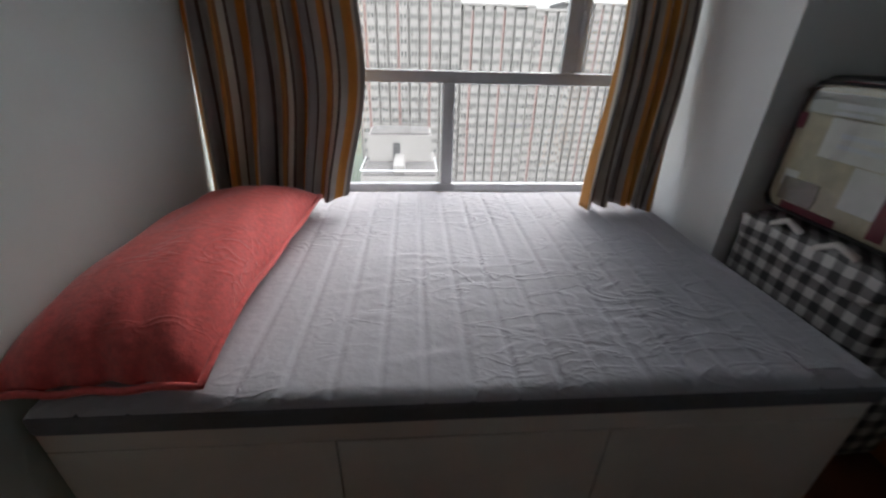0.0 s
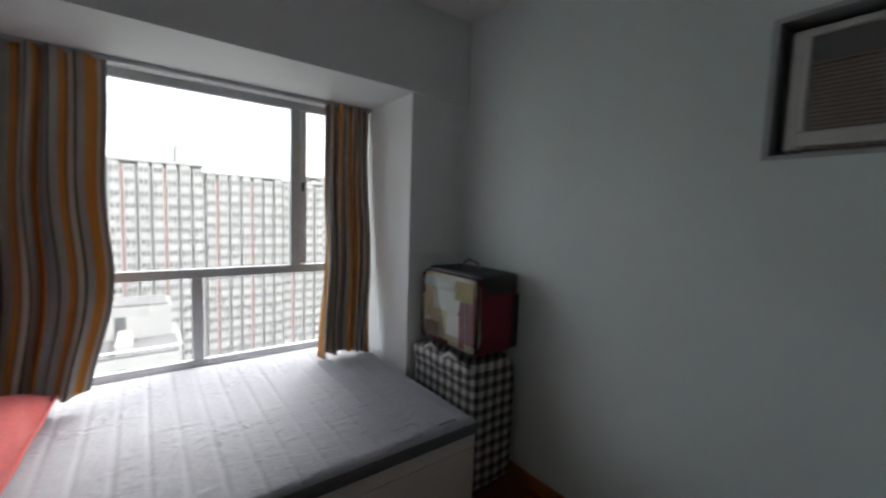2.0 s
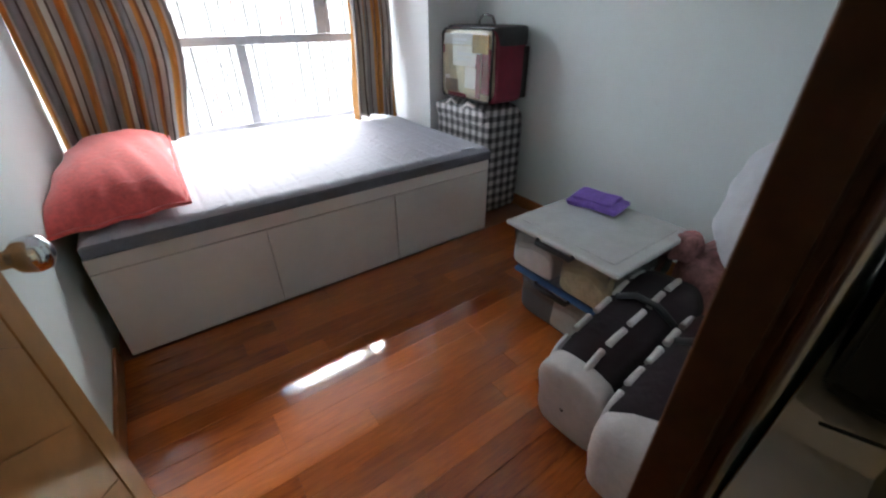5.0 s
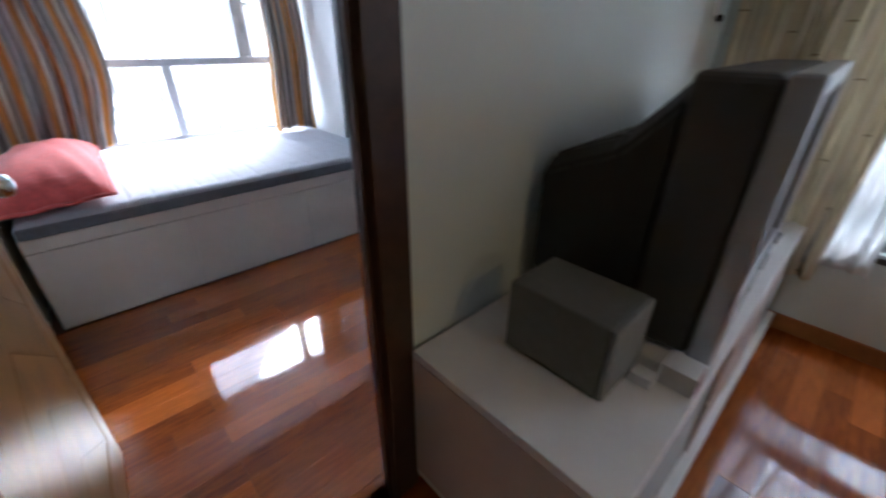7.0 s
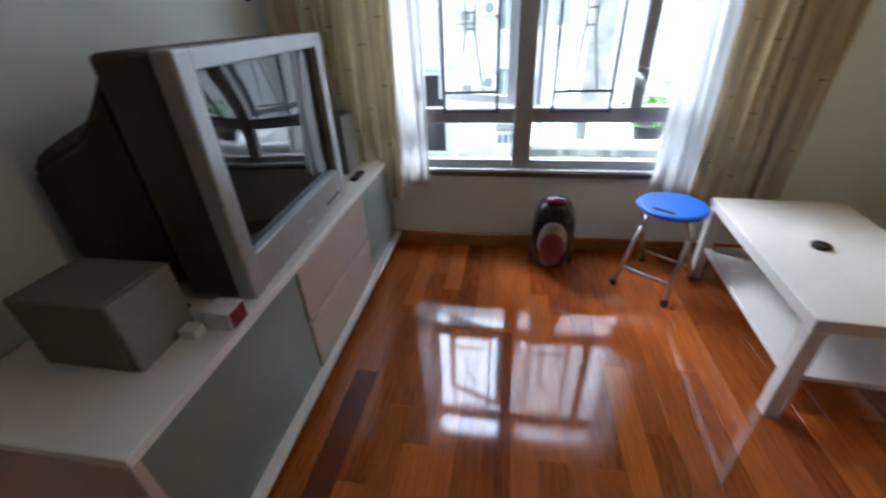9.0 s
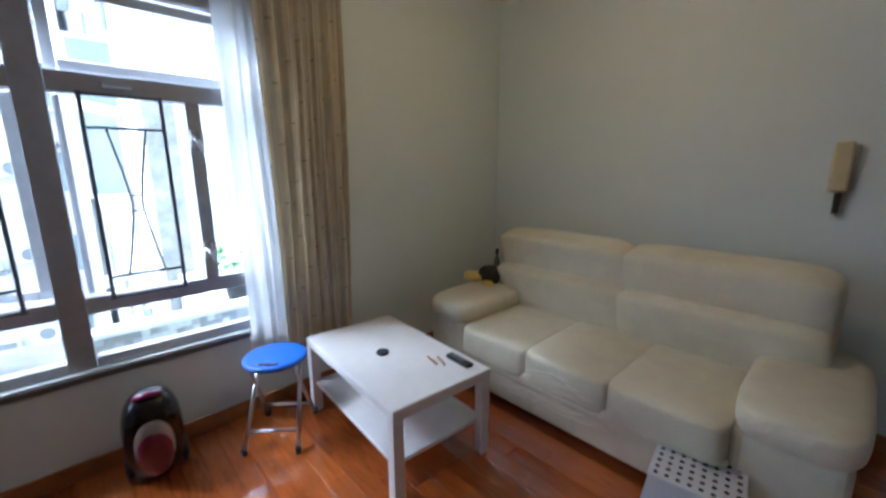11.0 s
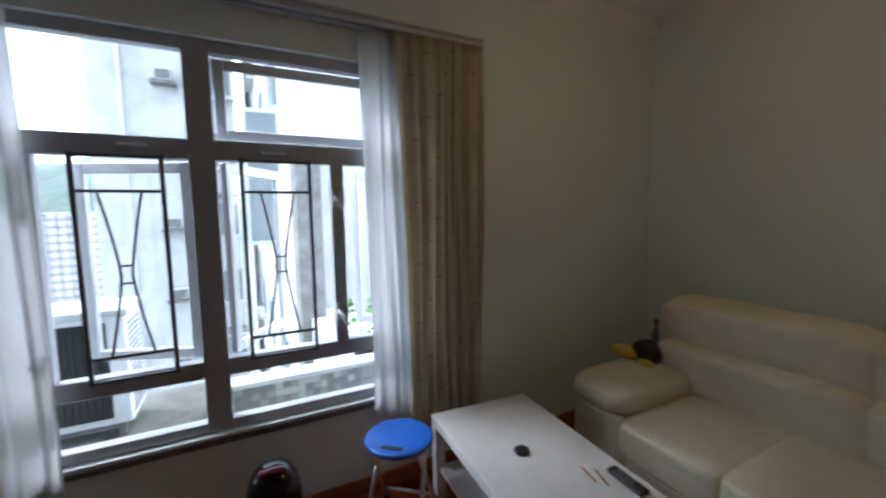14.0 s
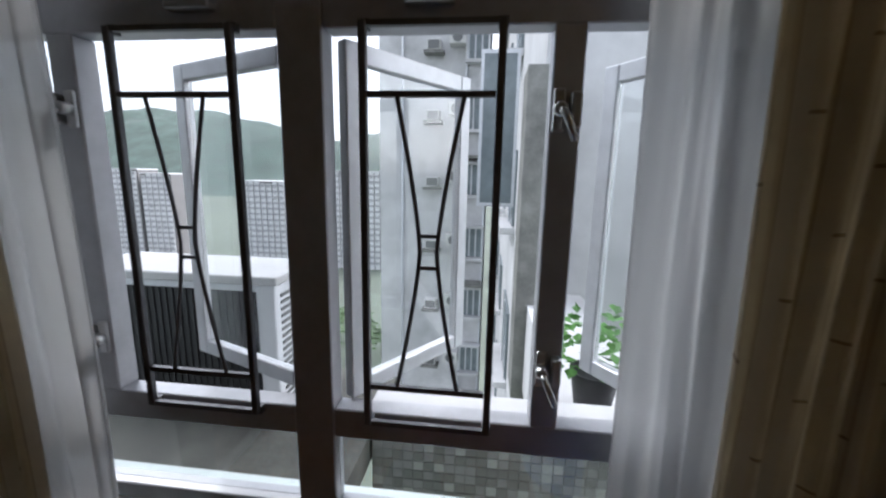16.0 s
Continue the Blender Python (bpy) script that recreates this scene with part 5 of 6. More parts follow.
part("insert_card", B(1.833, 1.837, 1.27, 1.55, 0.98, 1.10, 0.001, 1), CREAM_2, bb, "pale paper insert")
part("insert_card", B(1.8335, 1.8375, 1.29, 1.42, 0.85, 0.977, 0.001, 1), CREAM_2, bb)
part("red_strip", B(1.832, 1.85, 1.178, 1.255, 0.83, 1.09, 0.003), MAROON, bb)
for a, m_ in (((1.195, 1.345, 1.062, 1.165), OCHRE), ((1.35, 1.64, 1.105, 1.168), ACSIDE), ((1.49, 1.625, 0.815, 0.895), TAUPE), ((1.26, 1.305, 0.80, 1.058), MAROON), ((1.40, 1.60, 0.788, 0.812), MAROON), ((1.578, 1.63, 0.862, 0.918), CREAM_2), ((1.635, 1.662, 1.05, 1.10), MAROON)):
    part("quilt_patch", lumpy(B(1.8285, 1.8325, *a, 0.001, 1), 0.0015, a[0] * 9, 20), m_, bb)
part("text_bar", B(1.8265, 1.8282, 1.40, 1.55, 1.125, 1.142), WHITEPL, bb)
part("text_bar", B(1.8265, 1.8282, 1.43, 1.55, 1.108, 1.118), WHITEPL, bb)
part("text_bar", B(1.8305, 1.8325, 1.33, 1.50, 1.045, 1.06), WHITEPL, bb)
part("text_bar", B(1.8305, 1.8325, 1.36, 1.50, 1.015, 1.028), WHITEPL, bb)
part("print_spot", lathe(bmesh.new(), [(0.017, 0), (0.017, 0.002)], n=14, m=Matrix.Translation((1.831, 1.30, 0.985)) @ Matrix.Rotation(math.pi / 2, 4, 'Y')), BLACK, bb)
pp = [(1.842, 1.175, 0.80), (1.842, 1.175, 1.17), (1.85, 1.19, 1.19), (1.85, 1.66, 1.19), (1.842, 1.675, 1.17), (1.842, 1.675, 0.80), (1.84, 1.66, 0.78), (1.84, 1.19, 0.78)]
part("piping", tube(bmesh.new(), pp, 0.008, 8, True), BLACK, bb, "black piping")
part("handle", tube(bmesh.new(), [(1.99, 1.32, 1.21), (1.98, 1.34, 1.26), (1.98, 1.41, 1.275), (1.99, 1.47, 1.25), (2.0, 1.49, 1.21)], 0.008, 6), GREYPLASTIC, bb)
cov = part("clear_front", cushion(bmesh.new(), (1.85, 1.425, 0.985), (0.024, 0.25, 0.205), 9, 14), GLASS, bb, "clear vinyl front")
cov.visible_shadow = False

def storage_box(z0, z1, x0, x1, y0, y1, lid_mat, label, seed):
    b = thing("storage_box", ((x0 + x1) / 2, (y0 + y1) / 2, z0), label, "box", "stacked boxes")
    t, zt = 0.02, z1 - 0.03
    bm = bmesh.new()
    def rect(i, z):
        return [(x0 + i, y0 + i, z), (x1 - i, y0 + i, z), (x1 - i, y1 - i, z), (x0 + i, y1 - i, z)]
    rings = [[bm.verts.new(p) for p in rect(i, z)] for i, z in ((0.045, z0), (0.02, zt), (0.024, zt), (0.048, z0 + 0.004))]
    for A, C in zip(rings, rings[1:]):
        for k in range(4):
            bm.faces.new((A[k], A[(k + 1) % 4], C[(k + 1) % 4], C[k]))
    bm.faces.new(rings[0][::-1])
    bm.faces.new(rings[3])
    bmesh.ops.bevel(bm, geom=[e for e in bm.edges if abs(e.verts[0].co.z - e.verts[1].co.z) > 0.05], offset=0.02, segments=3, affect='EDGES')
    part("tub", bm, CLEARBOX, b, "cloudy clear plastic tub")
    lid = part("lid", B(x0, x1, y0, y1, zt, z1 - 0.006, 0.012, 3), lid_mat, b)
    part("lid_panel", B(x0 + 0.05, x1 - 0.05, y0 + 0.05, y1 - 0.05, z1 - 0.008, z1, 0.003, 1), lid_mat, lid)
    r = random.Random(seed)
    cols = [PIPING, CREAM_2, PINKCLOTH, ACSIDE, YELLOWCLOTH, GREYPLASTIC, CREAM_2]
    for k in range(12):
        xx = x0 + 0.075 + (x1 - x0 - 0.15) * (k % 6) / 5
        yy = y0 + 0.15 + (y1 - y0 - 0.3) * (k // 6)
        top = zt - 0.006 - r.uniform(0, 0.02)
        part("folded_cloth", lumpy(cushion(bmesh.new(), (xx, yy, (z0 + 0.006 + top) / 2), (0.045, 0.118, (top - z0 - 0.006) / 2), 6, 12), 0.005, k), cols[(k * 3 + seed) % 7], b)
    for ym in ((y0 + y1) / 2,):
        part("latch", tube(bmesh.new(), [(x0 + 0.004, ym - 0.09, zt + 0.006), (x0 - 0.012, ym - 0.085, zt - 0.004), (x0 - 0.012, ym + 0.085, zt - 0.004), (x0 + 0.004, ym + 0.09, zt + 0.006)], 0.012, 8), BLACK, b, "black lid latch")
    return b
storage_box(0.0, 0.245, 1.25, 1.74, -0.17, 0.30, BLUERIM, "cloudy clear plastic storage box with a blue lid", 1)
storage_box(0.246, 0.48, 1.22, 1.78, -0.22, 0.35, LIDPL, "cloudy clear plastic storage box with a milky lid, full of clothes", 4)
pc = thing("folded_cloth", (0, 0, 0), "small folded purple cloth on the storage box", "cloth")
part("cloth", lumpy(lumpy(cushion(bmesh.new(), (0, 0, 0.012), (0.088, 0.125, 0.012), 9, 26), 0.010, 2, 22), 0.004, 6, 60), PURPLE, pc)
part("fold", lumpy(lumpy(cushion(bmesh.new(), (0.012, 0.015, 0.028), (0.072, 0.10, 0.010), 9, 22), 0.010, 7, 24), 0.003, 3, 70), PURPLE, pc)
pc.matrix_basis = pose(1.665, 0.185, 0.486, 0, 0, 13)

pk = thing("cloth_bundle", (1.86, -0.42, 0), "pink floral cloth bundle in a clear bag on the floor", "bundle")
part("wrapped_cloth", lumpy(cushion(bmesh.new(), (1.86, -0.42, 0.21), (0.26, 0.22, 0.21), 4, 22), 0.02, 8), PINKCLOTH, pk)
part("knot", lumpy(cushion(bmesh.new(), (1.72, -0.23, 0.42), (0.07, 0.06, 0.07), 2.5, 12), 0.02, 5, 18), PINKCLOTH, pk)
wb = thing("pillow_sack", (1.92, -0.46, 0.4), "plump white plastic sack printed with a blue flower", "bag")
sack = part("sack", lumpy(lumpy(cushion(bmesh.new(), (1.90, -0.482, 0.60), (0.27, 0.222, 0.29), 2.4, 40), 0.035, 12, 6), 0.010, 5, 22), BAGWHITE, wb)
def sack_at(u, w, lift=0.006):
    """A point on the sack's upper western side."""
    dirv = Vector((-0.55 + 0.02 * u, 0.25 + u, 0.42 + w)).normalized()
    lo, hi = 0.0, 0.5
    p = Vector((1.90, -0.482, 0.60))
    def f(t):
        q = dirv * t
        return abs(q.x / 0.27) ** 2.4 + abs(q.y / 0.222) ** 2.4 + abs(q.z / 0.29) ** 2.4
    for _ in range(40):
        mid = (lo + hi) / 2
        if f(mid) < 1:
            lo = mid
        else:
            hi = mid
    return p + dirv * (lo + lift)
def petal(ang, r0=0.06, r1=0.44, wd=0.13, cu=-0.70, cw=0.17):
    bm = bmesh.new()
    n = 12
    rows = []
    for i in range(n + 1):
        v = i / n
        rr = r0 + (r1 - r0) * v
        ww = wd * math.sin(math.pi * min(1, 0.12 + 0.88 * v)) ** 0.7
        rows.append([bm.verts.new(sack_at(cu + rr * math.cos(ang) - k * ww * math.sin(ang), cw + rr * math.sin(ang) + k * ww * math.cos(ang), 0.026)) for k in (-1, -0.5, 0, 0.5, 1)])
    for A, C in zip(rows, rows[1:]):
        for k in range(4):
            bm.faces.new((A[k], A[k + 1], C[k + 1], C[k])).smooth = True
    return bm
for k in range(6):
    part("petal", petal(2 * math.pi * k / 6 + 0.3), PETAL, sack, "printed blue petal")
part("flower_centre", cushion(bmesh.new(), tuple(sack_at(-0.70, 0.17, 0.022)), (0.028, 0.028, 0.028), 2, 10), YELLOW, sack)
def duvet_bag(m, seed, back=0.42, cap=0.055):
    b = thing("duvet_bag", (0, 0, 0), "plump dark aubergine fabric bag with white piping and a white end", "bag", "fabric bags on the floor")
    hl, hw, hz = (back + 0.30) / 2, 0.128, 0.19
    xc = (back - 0.30) / 2
    part("body", lumpy(cushion(bmesh.new(), (xc, 0, hz), (hl, hw, hz), 4.4, 30), 0.016, seed), AUBERGINE, b)
    part("end_panel", lumpy(cushion(bmesh.new(), (xc - hl + cap * 0.86, 0, hz - 0.004), (cap, hw * 0.97, hz * 0.97), 4.4, 22), 0.008, seed + 1), PIPING, b, "white end panel")
    def over(x, y):
        f = 1 - abs((x - xc) / hl) ** 4.4 - abs(y / hw) ** 4.4
        return hz + hz * max(f, 0.0) ** (1 / 4.4) + 0.008
    # white piping in short runs along both upper shoulders
    for y in (0.108, -0.02):
        n = 5
        x0, x1 = xc - hl * 0.86, xc + hl * 0.8
        for k in range(n):
            a0, a1 = x0 + (x1 - x0) * (k + 0.08) / n, x0 + (x1 - x0) * (k + 0.80) / n
            pts = [(a0 + (a1 - a0) * i / 6, y, over(a0 + (a1 - a0) * i / 6, y)) for i in range(7)]
            part("piping", lumpy(tube(bmesh.new(), pts, 0.012, 8), 0.004, seed + k), PIPING, b)
    part("strap", tube(bmesh.new(), [(0.10, 0.09, over(0.1, 0.09)), (0.115, 0.03, over(0.115, 0.03) + 0.02), (0.12, -0.05, over(0.12, -0.05) + 0.015), (0.12, -0.11, over(0.12, -0.11))], 0.012, 8), BLACK, b)
    b.matrix_basis = m
    return b
duvet_bag(pose(1.20, -0.315, -0.005, 0, -9, 2), 21)
duvet_bag(pose(1.13, -0.56, -0.005, 0, -7, 3), 33, 0.36, 0.13)

# ---- things on the sofa ----
pl = thing("plush_toy", (1.92, -4.33, 0.545), "small black and yellow plush toy on the sofa arm", "toy")
part("body", lumpy(cushion(bmesh.new(), (1.90, -4.34, 0.612), (0.09, 0.065, 0.07), 2.2, 16), 0.008, 3, 20), BLACK, pl)
part("head", lumpy(cushion(bmesh.new(), (2.02, -4.29, 0.588), (0.085, 0.05, 0.036), 2.2, 12), 0.008, 4, 20), YELLOW, pl)
part("foot", cushion(bmesh.new(), (1.86, -4.27, 0.567), (0.05, 0.03, 0.022), 2.2, 10), YELLOW, pl)
bt = thing("spray_bottle", (1.93, -4.45, 0.55), "slim dark bottle standing on the sofa arm", "bottle")
part("body", lathe(bmesh.new(), [(0.020, 0.545), (0.023, 0.56), (0.023, 0.70), (0.010, 0.735), (0.010, 0.75)], (1.935, -4.46, 0), 16), GREYPLASTIC, bt)
part("cap", lathe(bmesh.new(), [(0.012, 0.75), (0.014, 0.775), (0.006, 0.79)], (1.935, -4.46, 0), 12), BLACK, bt)

# ---- outside the living room window ----
lg = tagged(part("outer_ledge", B(2.502, 3.55, -2.02, 0.4, 0.16, 0.30), LEDGE), "stained concrete ledge below the window", "ledge", kind="structure")
par = thing("parapet", (3.2, -3.0, 0.2), "mosaic-tiled outer parapet with a pale coping", "parapet", kind="structure")
part("core", B(3.006, 3.105, -4.6, -2.03, -0.5, 0.42), CONCRETE, par)
part("coping", B(2.985, 3.125, -4.6, -2.03, 0.421, 0.455, 0.006), RENDERWALL, par)
MOSAIC = [mat("mosaic_" + n_, c_, 0.5, var=0.1, scale=30) for n_, c_ in (("grey", (0.27, 0.27, 0.26)), ("pale", (0.40, 0.40, 0.38)), ("dull", (0.19, 0.19, 0.18)))]
tile_me = []
for m_ in MOSAIC:
    bmt = B(-0.003, 0.003, -0.0215, 0.0215, -0.0215, 0.0215, 0.002, 1)
    me = bpy.data.meshes.new("mosaic_tile")
    bmt.to_mesh(me)
    bmt.free()
    me.materials.append(m_)
    tile_me.append(me)
for i in range(30):
    for j in range(9):
        o = new("mosaic_tile", tile_me[rnd.choice((0, 0, 1, 2, 2))])
        o.parent = par
        o.matrix_basis = world_of(par).inverted() @ Matrix.Translation((3.004, -2.055 - 0.045 * i, 0.397 - 0.045 * j))

cd = thing("condenser_unit", (3.1, -1.35, 0.3), "white outdoor air conditioner unit on a metal stand", "air conditioner")
part("casing", B(2.98, 3.30, -1.64, -0.72, 0.37, 0.95, 0.008), WHITEPL, cd)
part("top_cover", B(2.96, 3.32, -1.66, -0.70, 0.951, 0.99, 0.008), RENDERWALL, cd)
part("coil_face", B(2.974, 2.9795, -1.56, -0.78, 0.41, 0.92), BLACK, cd, "dark coil face")
for k in range(26):
    part("coil_fin", B(2.968, 2.9735, -1.55 + 0.03 * k, -1.546 + 0.03 * k, 0.41, 0.92), BLACK, cd)
for k in range(17):
    part("side_louvre", B(3.02, 3.27, -1.646, -1.6405, 0.41 + 0.03 * k, 0.423 + 0.03 * k), GREYPLASTIC, cd)
for x in (3.0, 3.26):
    for y in (-1.6, -0.78):
        part("stand_leg", B(x, x + 0.03, y, y + 0.03, 0.30, 0.369), GREYPLASTIC, cd)
part("stand_rail", B(3.0, 3.03, -1.57, -0.781, 0.34, 0.369), GREYPLASTIC, cd)

pln = thing("potted_plant", (3.32, -3.02, 0.30), "bushy green plant in a dark pot behind the parapet", "plant")
part("pot", lathe(bmesh.new(), [(0.08, 0.30), (0.11, 0.50), (0.116, 0.515), (0.10, 0.515), (0.095, 0.495)], (3.32, -3.02, 0), 24), BLACK, pln)
for k in range(110):
    a, t = rnd.uniform(0, 6.28), rnd.uniform(0.2, 1.2)
    L = rnd.uniform(0.05, 0.11)
    p0 = Vector((3.32 + rnd.uniform(-0.14, 0.14), -3.0 + rnd.uniform(-0.16, 0.17), 0.50 + rnd.uniform(0, 0.28)))
    dv = Vector((math.cos(a) * math.sin(t), math.sin(a) * math.sin(t), math.cos(t) * 0.6))
    sd = dv.cross(Vector((0, 0, 1))).normalized() * L * 0.3
    bmf = bmesh.new()
    v = [bmf.verts.new(q) for q in (p0, p0 + dv * L * 0.5 + sd, p0 + dv * L - Vector((0, 0, 0.01)), p0 + dv * L * 0.5 - sd)]
    bmf.faces.new((v[0], v[1], v[2])).smooth = True
    bmf.faces.new((v[0], v[2], v[3])).smooth = True
    lf = part("leaf", bmf, PLANT, pln)

def facade(name, label, face, u0, u1, d, depth, z0, z1, storey=2.85, pitch=3.3, seed=1, reds=True, cap=0.0):
    """A slab tower: proud window bays between recessed strips; face 'y' looks to -y, 'x' to -x."""
    r = random.Random(seed)
    def bx(bm, a0, a1, q0, q1, w0, w1):
        return box(bm, a0, a1, q0, q1, w0, w1) if face == "y" else box(bm, q0, q1, a0, a1, w0, w1)
    base = ((u0 + u1) / 2, d, z0) if face == "y" else (d, (u0 + u1) / 2, z0)
    t = thing(name, base, label, "building")
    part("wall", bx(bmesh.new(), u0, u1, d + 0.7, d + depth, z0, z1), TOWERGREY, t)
    n = max(2, int((u1 - u0) / pitch))
    w = (u1 - u0) / n
    glass = bmesh.new()
    floors = int((z1 - z0 - 2) / storey)
    for k in range(n):
        a = u0 + k * w
        # bays facing -y take the darkened wall colour, bays facing -x the white
        part("window_bay", bx(bmesh.new(), a + w * 0.24, a + w, d, d + 0.8, z0, z1 - r.choice((0, 0, 0.8))), TOWERDIM if face == "y" else TOWERWHITE, t)
        if reds and k % 3 == 1:
            part("pipe_strip", bx(bmesh.new(), a + w * 0.02, a + w * 0.22, d + 0.4, d + 0.75, z0, z1 - 1), TOWERRED, t, "dusty red recess")
        for s in range(floors):
            zz = z1 - 2.4 - s * storey
            for off, ww in (((0.36, 0.20), (0.70, 0.20)) if face == "y" else ((0.28, 0.68),)):
                x = a + w * off
                bx(glass, x, x + w * ww, d - 0.05, d + 0.04, zz, zz + 1.15)
                if r.random() < 0.3:
                    bx(glass, x + w * ww * 0.3, x + w * ww * 0.75, d - 0.4, d - 0.06, zz - 0.5, zz - 0.1)
    tagged(part("glazing", glass, TOWERGLASS if face == "y" else TOWERBAND, t), kind="stuff")
    part("roof", bx(bmesh.new(), u0 - 0.2, u1 + 0.2, d - 0.2, d + depth, z1 + 0.002, z1 + 0.6), TOWERDIM if face == "y" else TOWERWHITE, t)
    if cap:
        um = u1 - 2.6
        part("lift_house", bx(bmesh.new(), um - 3, um + 2.5, d + 3, d + depth - 3, z1 + 0.601, z1 + cap), TOWERDIM, t)
    return t
far = "pale high-rise apartment tower with rows of small windows"
GZ = -46.0
facade("apartment_tower", "pale high-rise apartment tower with a lift house", "y", -14.5, 13.0, 118, 16, GZ, 11.8, seed=2, cap=5.2, pitch=2.7)
facade("apartment_tower", far, "y", 13.3, 33.0, 120, 16, GZ, 10.2, seed=3, pitch=2.7)
facade("apartment_tower", far, "y", 33.6, 46.5, 124, 16, GZ, 9.8, seed=4, pitch=2.7)
facade("apartment_tower", far, "y", 47.5, 80.0, 140, 16, GZ, 13.0, seed=5, pitch=2.9)
facade("apartment_tower", "distant pale slab block", "y", -62, -34, 210, 16, GZ, -22.0, seed=6, reds=False)
facade("apartment_tower", far, "x", 38, 79, 190, 14, GZ, 2.0, seed=7, reds=False, pitch=2.9)
facade("apartment_tower", far, "x", 98.5, 121, 190, 14, GZ, -3.7, seed=8, reds=False, pitch=2.9)
facade("apartment_tower", far, "x", 160.5, 177, 190, 14, GZ, -1.0, seed=9, reds=False, pitch=2.8)
facade("apartment_tower", far, "x", 181, 198, 192, 14, GZ, 1.0, seed=10, reds=False, pitch=2.8)
facade("apartment_tower", "distant low pale slab block", "x", 128, 156, 330, 14, GZ, -28.0, seed=11, reds=False, pitch=3.4)

# lower block with a flat roof, north
lb = thing("low_block", (-1.8, 66, GZ), "white block with a grey flat roof and a stair tower", "building")
# same darkened colour here, so the white block does not burn out
part("wall", B(-7.6, 4.2, 60, 76, GZ, -17.2), TOWERDIM, lb)
part("roof", B(-7.3, 3.9, 60.3, 68, -17.19, -16.9), ROOFGREY, lb, "grey roof deck")
part("stair_tower", B(-7.0, 3.6, 68.2, 75.5, -17.19, -12.6), TOWERDIM, lb)
part("roof", B(-6.6, 3.2, 68.6, 75.2, -12.59, -12.3), ROOFGREY, lb)
part("duct", B(-2.6, -0.9, 60.4, 68.1, -16.89, -15.6), TOWERDIM, lb)
part("door_opening", B(-2.9, -1.7, 68.12, 68.19, -16.6, -13.8), TOWERGLASS, lb)
for s in range(8):
    part("window", B(-2.4, -1.5, 59.94, 59.99, -19.6 - 2.9 * s, -18.4 - 2.9 * s), TOWERGLASS, lb)
for a in ((-7.6, 4.2, 59.9, 60.02), (-7.6, -7.48, 60.03, 68), (4.08, 4.2, 60.03, 68)):
    part("railing", B(*a, -16.3, -16.1), WHITEALU, lb)

# own building's wing beyond the living room window
wg = thing("neighbour_wing", (22, 0, GZ), "white rendered apartment wing with window air conditioners", "building")
part("wall", B(20, 30, -2.3, 2.65, GZ, 16), RENDERWALL, wg)
part("side_wall", B(5.4, 34, -9, -2.95, GZ, 16), RENDERWALL, wg)
part("column", B(4.9, 5.35, -3.02, -2.757, -0.6, 2.28), CONCRETE, wg, "stained concrete column")
part("walkway", B(3.126, 5.3, -3.4, -2.86, -0.5, 0.30), RENDERWALL, wg)
def wing_window(parent, y0, y1, z, h, n):
    wd = part("window", B(19.93, 19.99, y0, y1, z, z + h), BLUEGLASS, parent)
    for k in range(n + 1):
        yy = y0 + (y1 - y0) * k / n
        part("window_frame", B(19.88, 19.925, yy - 0.03, yy + 0.03, z, z + h), WHITEALU, wd)
    part("sill", B(19.6, 19.99, y0 - 0.1, y1 + 0.1, z - 0.16, z - 0.02), RENDERWALL, wd)
    part("eyebrow", B(19.55, 19.99, y0 - 0.1, y1 + 0.1, z + h + 0.02, z + h + 0.12), RENDERWALL, wd)
    return wd
for s in range(-9, 5):
    z = 0.55 + 2.9 * s
    wing_window(wg, -2.22, -1.35, z, 1.35, 3)
    # window air conditioner in its concrete box on the plain part
    wa = part("ac_hood", B(19.45, 19.995, -0.3, 0.55, z + 0.2, z + 0.32), CONCRETE, wg, "concrete air conditioner hood")
    part("ac_unit", B(19.55, 19.995, -0.17, 0.42, z + 0.34, z + 0.78, 0.02, 1), ACSIDE, wa)
    part("ac_grille", B(19.53, 19.549, -0.12, 0.37, z + 0.39, z + 0.73), GREYPLASTIC, wa)
    # split condenser with a round fan
    cu = part("condenser", B(19.45, 19.995, -1.25, -0.55, z + 0.55, z + 1.1, 0.02, 1), ACSIDE, wg, "white split condenser")
    part("fan_guard", lathe(bmesh.new(), [(0.22, -0.01), (0.22, 0.01)], n=20, m=Matrix.Translation((19.44, -0.9, z + 0.82)) @ Matrix.Rotation(math.pi / 2, 4, 'Y')), GREYPLASTIC, cu)
    if s % 2 == 0:
        part("canopy", B(19.1, 19.995, -2.28, -1.3, z + 1.62, z + 1.74), CONCRETE, wg)
    for x in (8.5, 12.5, 16.5):
        wd = part("window", B(x, x + 1.6, -2.945, -2.90, z, z + 1.3), BLUEGLASS, wg)
        part("window_frame", B(x + 0.77, x + 0.83, -2.895, -2.87, z, z + 1.3), WHITEALU, wd)
        part("sill", B(x - 0.1, x + 1.7, -2.945, -2.70, z - 0.14, z - 0.02), RENDERWALL, wd)
for y in (1.55, -1.28, -2.26):
    part("drain_pipe", tube(bmesh.new(), [(19.9, y, -25), (19.9, y, 15.5)], 0.05, 8), WHITEALU, wg)
# open casement of the next flat, past the column
oc = part("casement", B(6.98, 7.0, -2.78, -2.36, 1.05, 2.95), BLUEGLASS, wg, "open casement of the next flat")
for y0, y1, z0, z1 in ((-2.82, -2.78, 1.0, 3.0), (-2.36, -2.32, 1.0, 3.0), (-2.78, -2.36, 1.0, 1.05), (-2.78, -2.36, 2.95, 3.0)):
    part("casement_frame", B(6.97, 7.01, y0, y1, z0, z1), WHITEALU, oc)

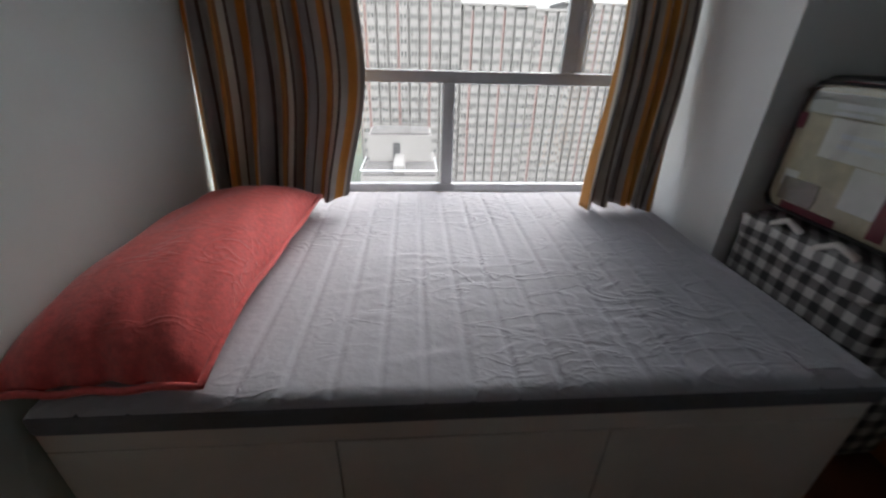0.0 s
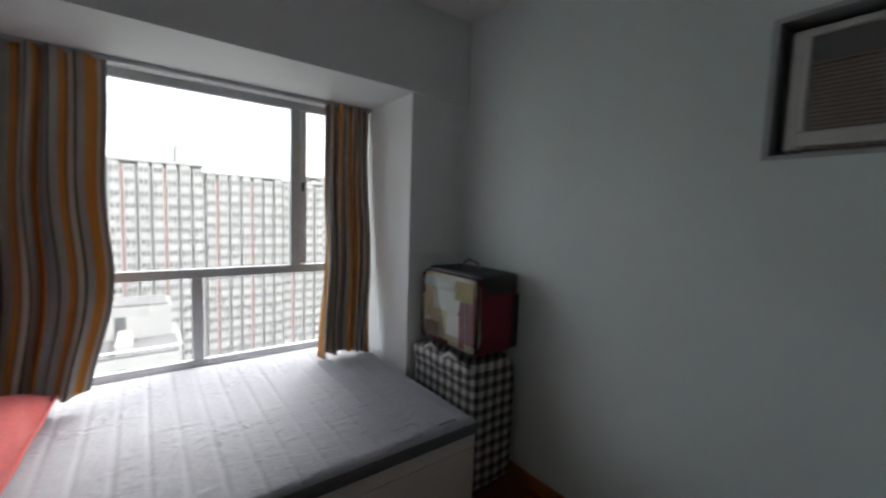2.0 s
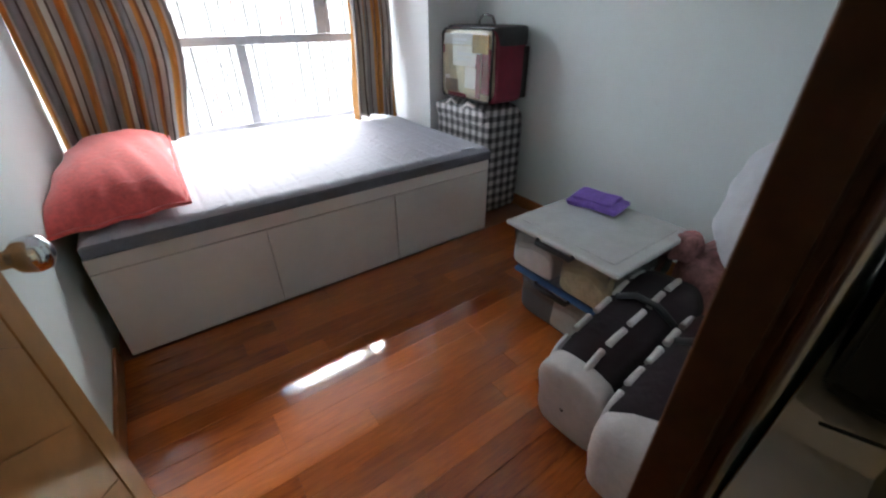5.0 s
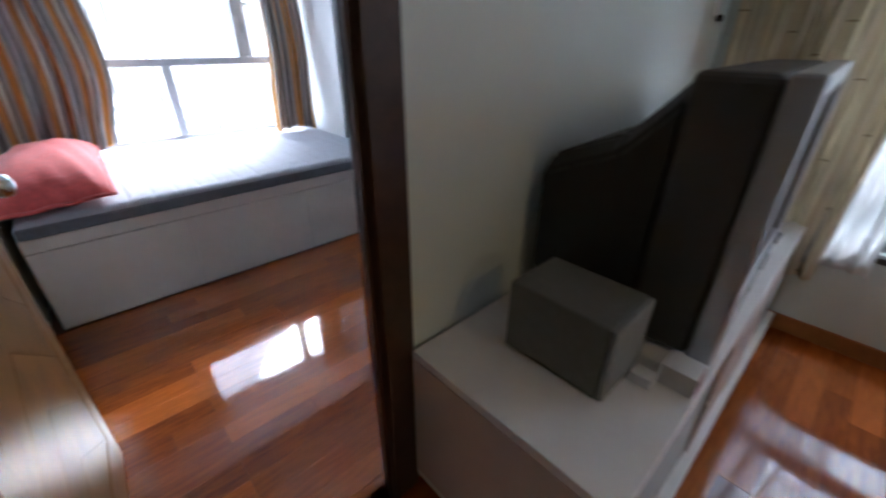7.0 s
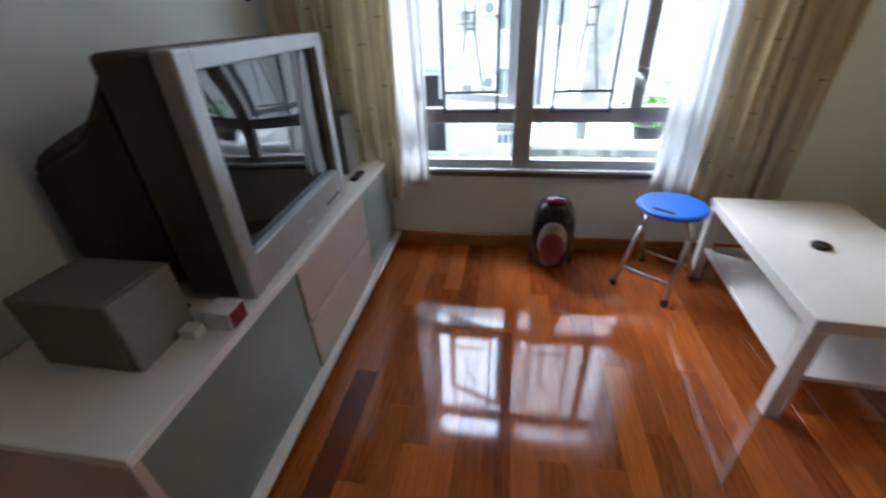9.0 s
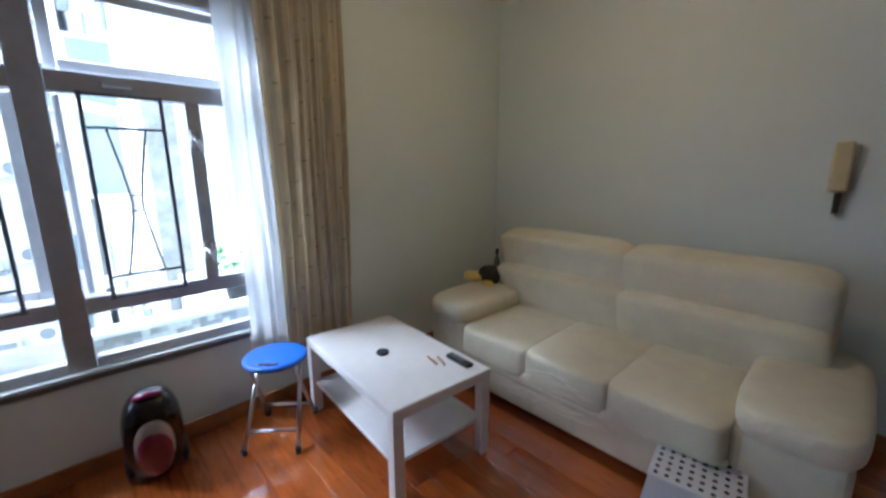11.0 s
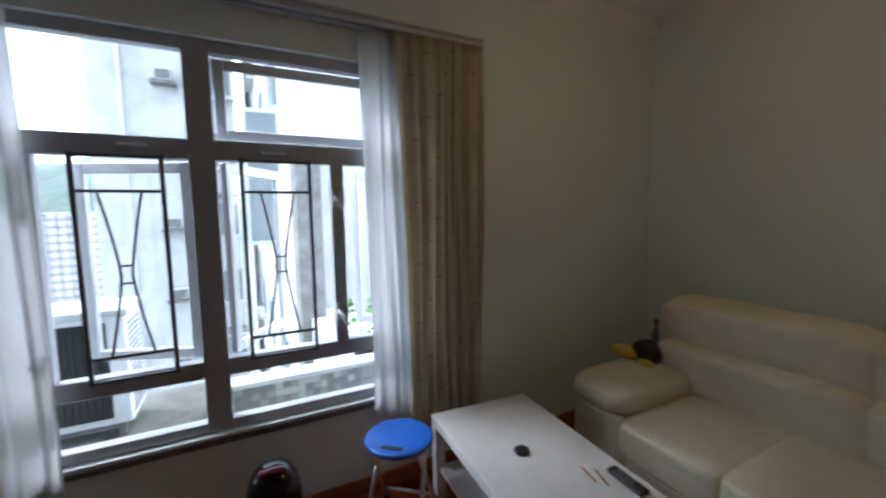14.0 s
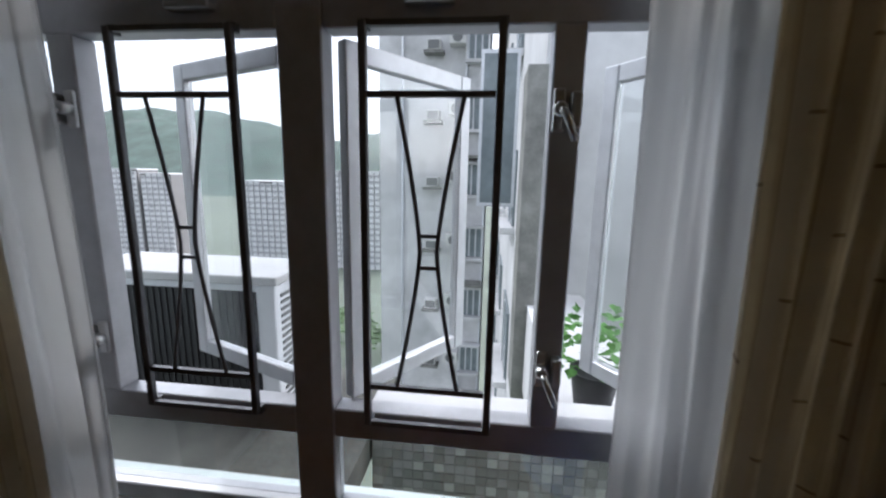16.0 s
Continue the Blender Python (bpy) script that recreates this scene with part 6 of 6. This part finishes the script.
# ---- ground, hills, trees ----
gm = bmesh.new()
bmesh.ops.create_grid(gm, x_segments=40, y_segments=40, size=6000)
bmesh.ops.translate(gm, verts=gm.verts, vec=(0, 0, GZ))
setting("ground", gm, GROUND, "hazy built-up valley ground")
def hills():
    from mathutils import noise
    bm = bmesh.new()
    nx, ny = 36, 150
    g = []
    for i in range(nx + 1):
        row = []
        for j in range(ny + 1):
            x, y = 700 + 1500 * i / nx, -1500 + 5000 * j / ny
            s = math.sin(math.pi * min(1, i / (nx * 0.9)))
            ridge = 226 + 34 * noise.noise((y * 0.0022, 3.0, 0)) + 26 * noise.noise((y * 0.009, 9.0, 0)) + 26 * math.exp(-((y - 1080) / 150) ** 2) - 66 * math.exp(-((y - 480) / 220) ** 2)
            row.append(bm.verts.new((x, y, GZ + ridge * s ** 1.2 + 18 * s * noise.noise((x * 0.011, y * 0.011, 4)))))
        g.append(row)
    for i in range(nx):
        for j in range(ny):
            bm.faces.new((g[i][j], g[i][j + 1], g[i + 1][j + 1], g[i + 1][j])).smooth = True
    return bm
tagged(part("backdrop", hills(), HILL), "long wooded green hill ridge beyond the towers", "hill", kind="structure")

def tree(x, y, z, h, seed):
    r = random.Random(seed)
    t = thing("tree", (x, y, z), "dense dark green broadleaf tree between the towers", "tree", "trees below")
    part("trunk", lathe(bmesh.new(), [(0.35, z), (0.22, z + h * 0.35), (0.08, z + h * 0.6)], (x, y, 0), 8), DARKWOOD, t)
    bm = bmesh.new()
    for k in range(260):
        a, b = r.uniform(0, 6.28), r.uniform(-0.6, 1.5)
        rr = h * 0.42 * r.uniform(0.45, 1.0) * (1 + 0.25 * math.sin(3 * a + seed))
        p = Vector((x + rr * math.cos(a) * math.cos(b), y + rr * math.sin(a) * math.cos(b), z + h * 0.62 + rr * 0.75 * math.sin(b)))
        s = r.uniform(0.35, 0.8)
        m = Matrix.Translation(p) @ Matrix.Rotation(r.uniform(0, 6), 4, 'Z') @ Matrix.Rotation(r.uniform(-1, 1), 4, 'X')
        v = [bm.verts.new(m @ Vector(q)) for q in ((-s, 0, -0.1 * s), (0, -s * 0.6, 0.15 * s), (s, 0, -0.1 * s), (0, s * 0.6, 0.15 * s))]
        bm.faces.new((v[0], v[1], v[2]))
        bm.faces.new((v[0], v[2], v[3]))
    part("crown", bm, LEAF, t)
for k in range(16):
    tree(8 + 3.0 * k + rnd.uniform(-1, 1), 104 + rnd.uniform(-4, 4), GZ, rnd.uniform(7, 11), 40 + k)
for k in range(8):
    tree(-16 + 1.2 * rnd.uniform(-3, 3), 66 + 5 * k, GZ, rnd.uniform(12, 18), 80 + k)
for k in range(12):
    tree(96 + rnd.uniform(-10, 12), 20 + 4.0 * k, GZ, rnd.uniform(8, 14), 120 + k)

# ---- parquet planks ----
plank_cache = {}
def plank(x0, x1, y0, w):
    key = round(x1 - x0, 2)
    if key not in plank_cache:
        h = key / 2
        bm = B(-h + 0.0003, h - 0.0003, -w / 2 + 0.0002, w / 2 - 0.0002, -0.013, 0.0)
        top = [e for e in bm.edges if all(v.co.z > -0.001 for v in e.verts)]
        bmesh.ops.bevel(bm, geom=top, offset=0.0006, segments=1, affect='EDGES')
        me = bpy.data.meshes.new("plank")
        bm.to_mesh(me)
        bm.free()
        me.materials.append(FLOORWOOD)
        plank_cache[key] = me
    o = new("plank", plank_cache[key])
    o.parent = floor
    o.matrix_basis = world_of(floor).inverted() @ Matrix.Translation(((x0 + x1) / 2, y0 + w / 2, 0.0))
PW = 0.092
def lay(xa, xb, ya, yb):
    y = ya
    while y < yb - 0.01:
        x = xa - rnd.choice((0.0, 0.15, 0.3, 0.45, 0.6, 0.75))
        while x < xb - 0.01:
            L = 0.9
            a, b = max(x, xa), min(x + L, xb)
            if b - a > 0.03:
                plank(round(a, 2), round(b, 2), y, PW)
            x += L
        y += PW
lay(-1.3, 2.34, LY + 0.01, SYO - 0.0)
lay(WX, EX, SYO, 1.0)
DARKPLANK = plank_mat("dark_parquet_plank", (0.09, 0.018, 0.006), (0.16, 0.036, 0.010), 0.07, 0.5, (1.0, 9.0, 9.0))
dark = min((o for o in floor.children if o.name.startswith("plank")), key=lambda o: (world_of(o).translation - Vector((0.95, -1.60, 0))).length)
dark.data = dark.data.copy()
dark.data.materials[0] = DARKPLANK
rest = B(LW, -1.301, LY, SYO, -0.0139, 0.0)
box(rest, LW, WX - 0.101, SYI, 2.45, -0.0139, 0.0)
tagged(part("floor_rest", rest, FLOORWOOD, floor), kind="stuff")
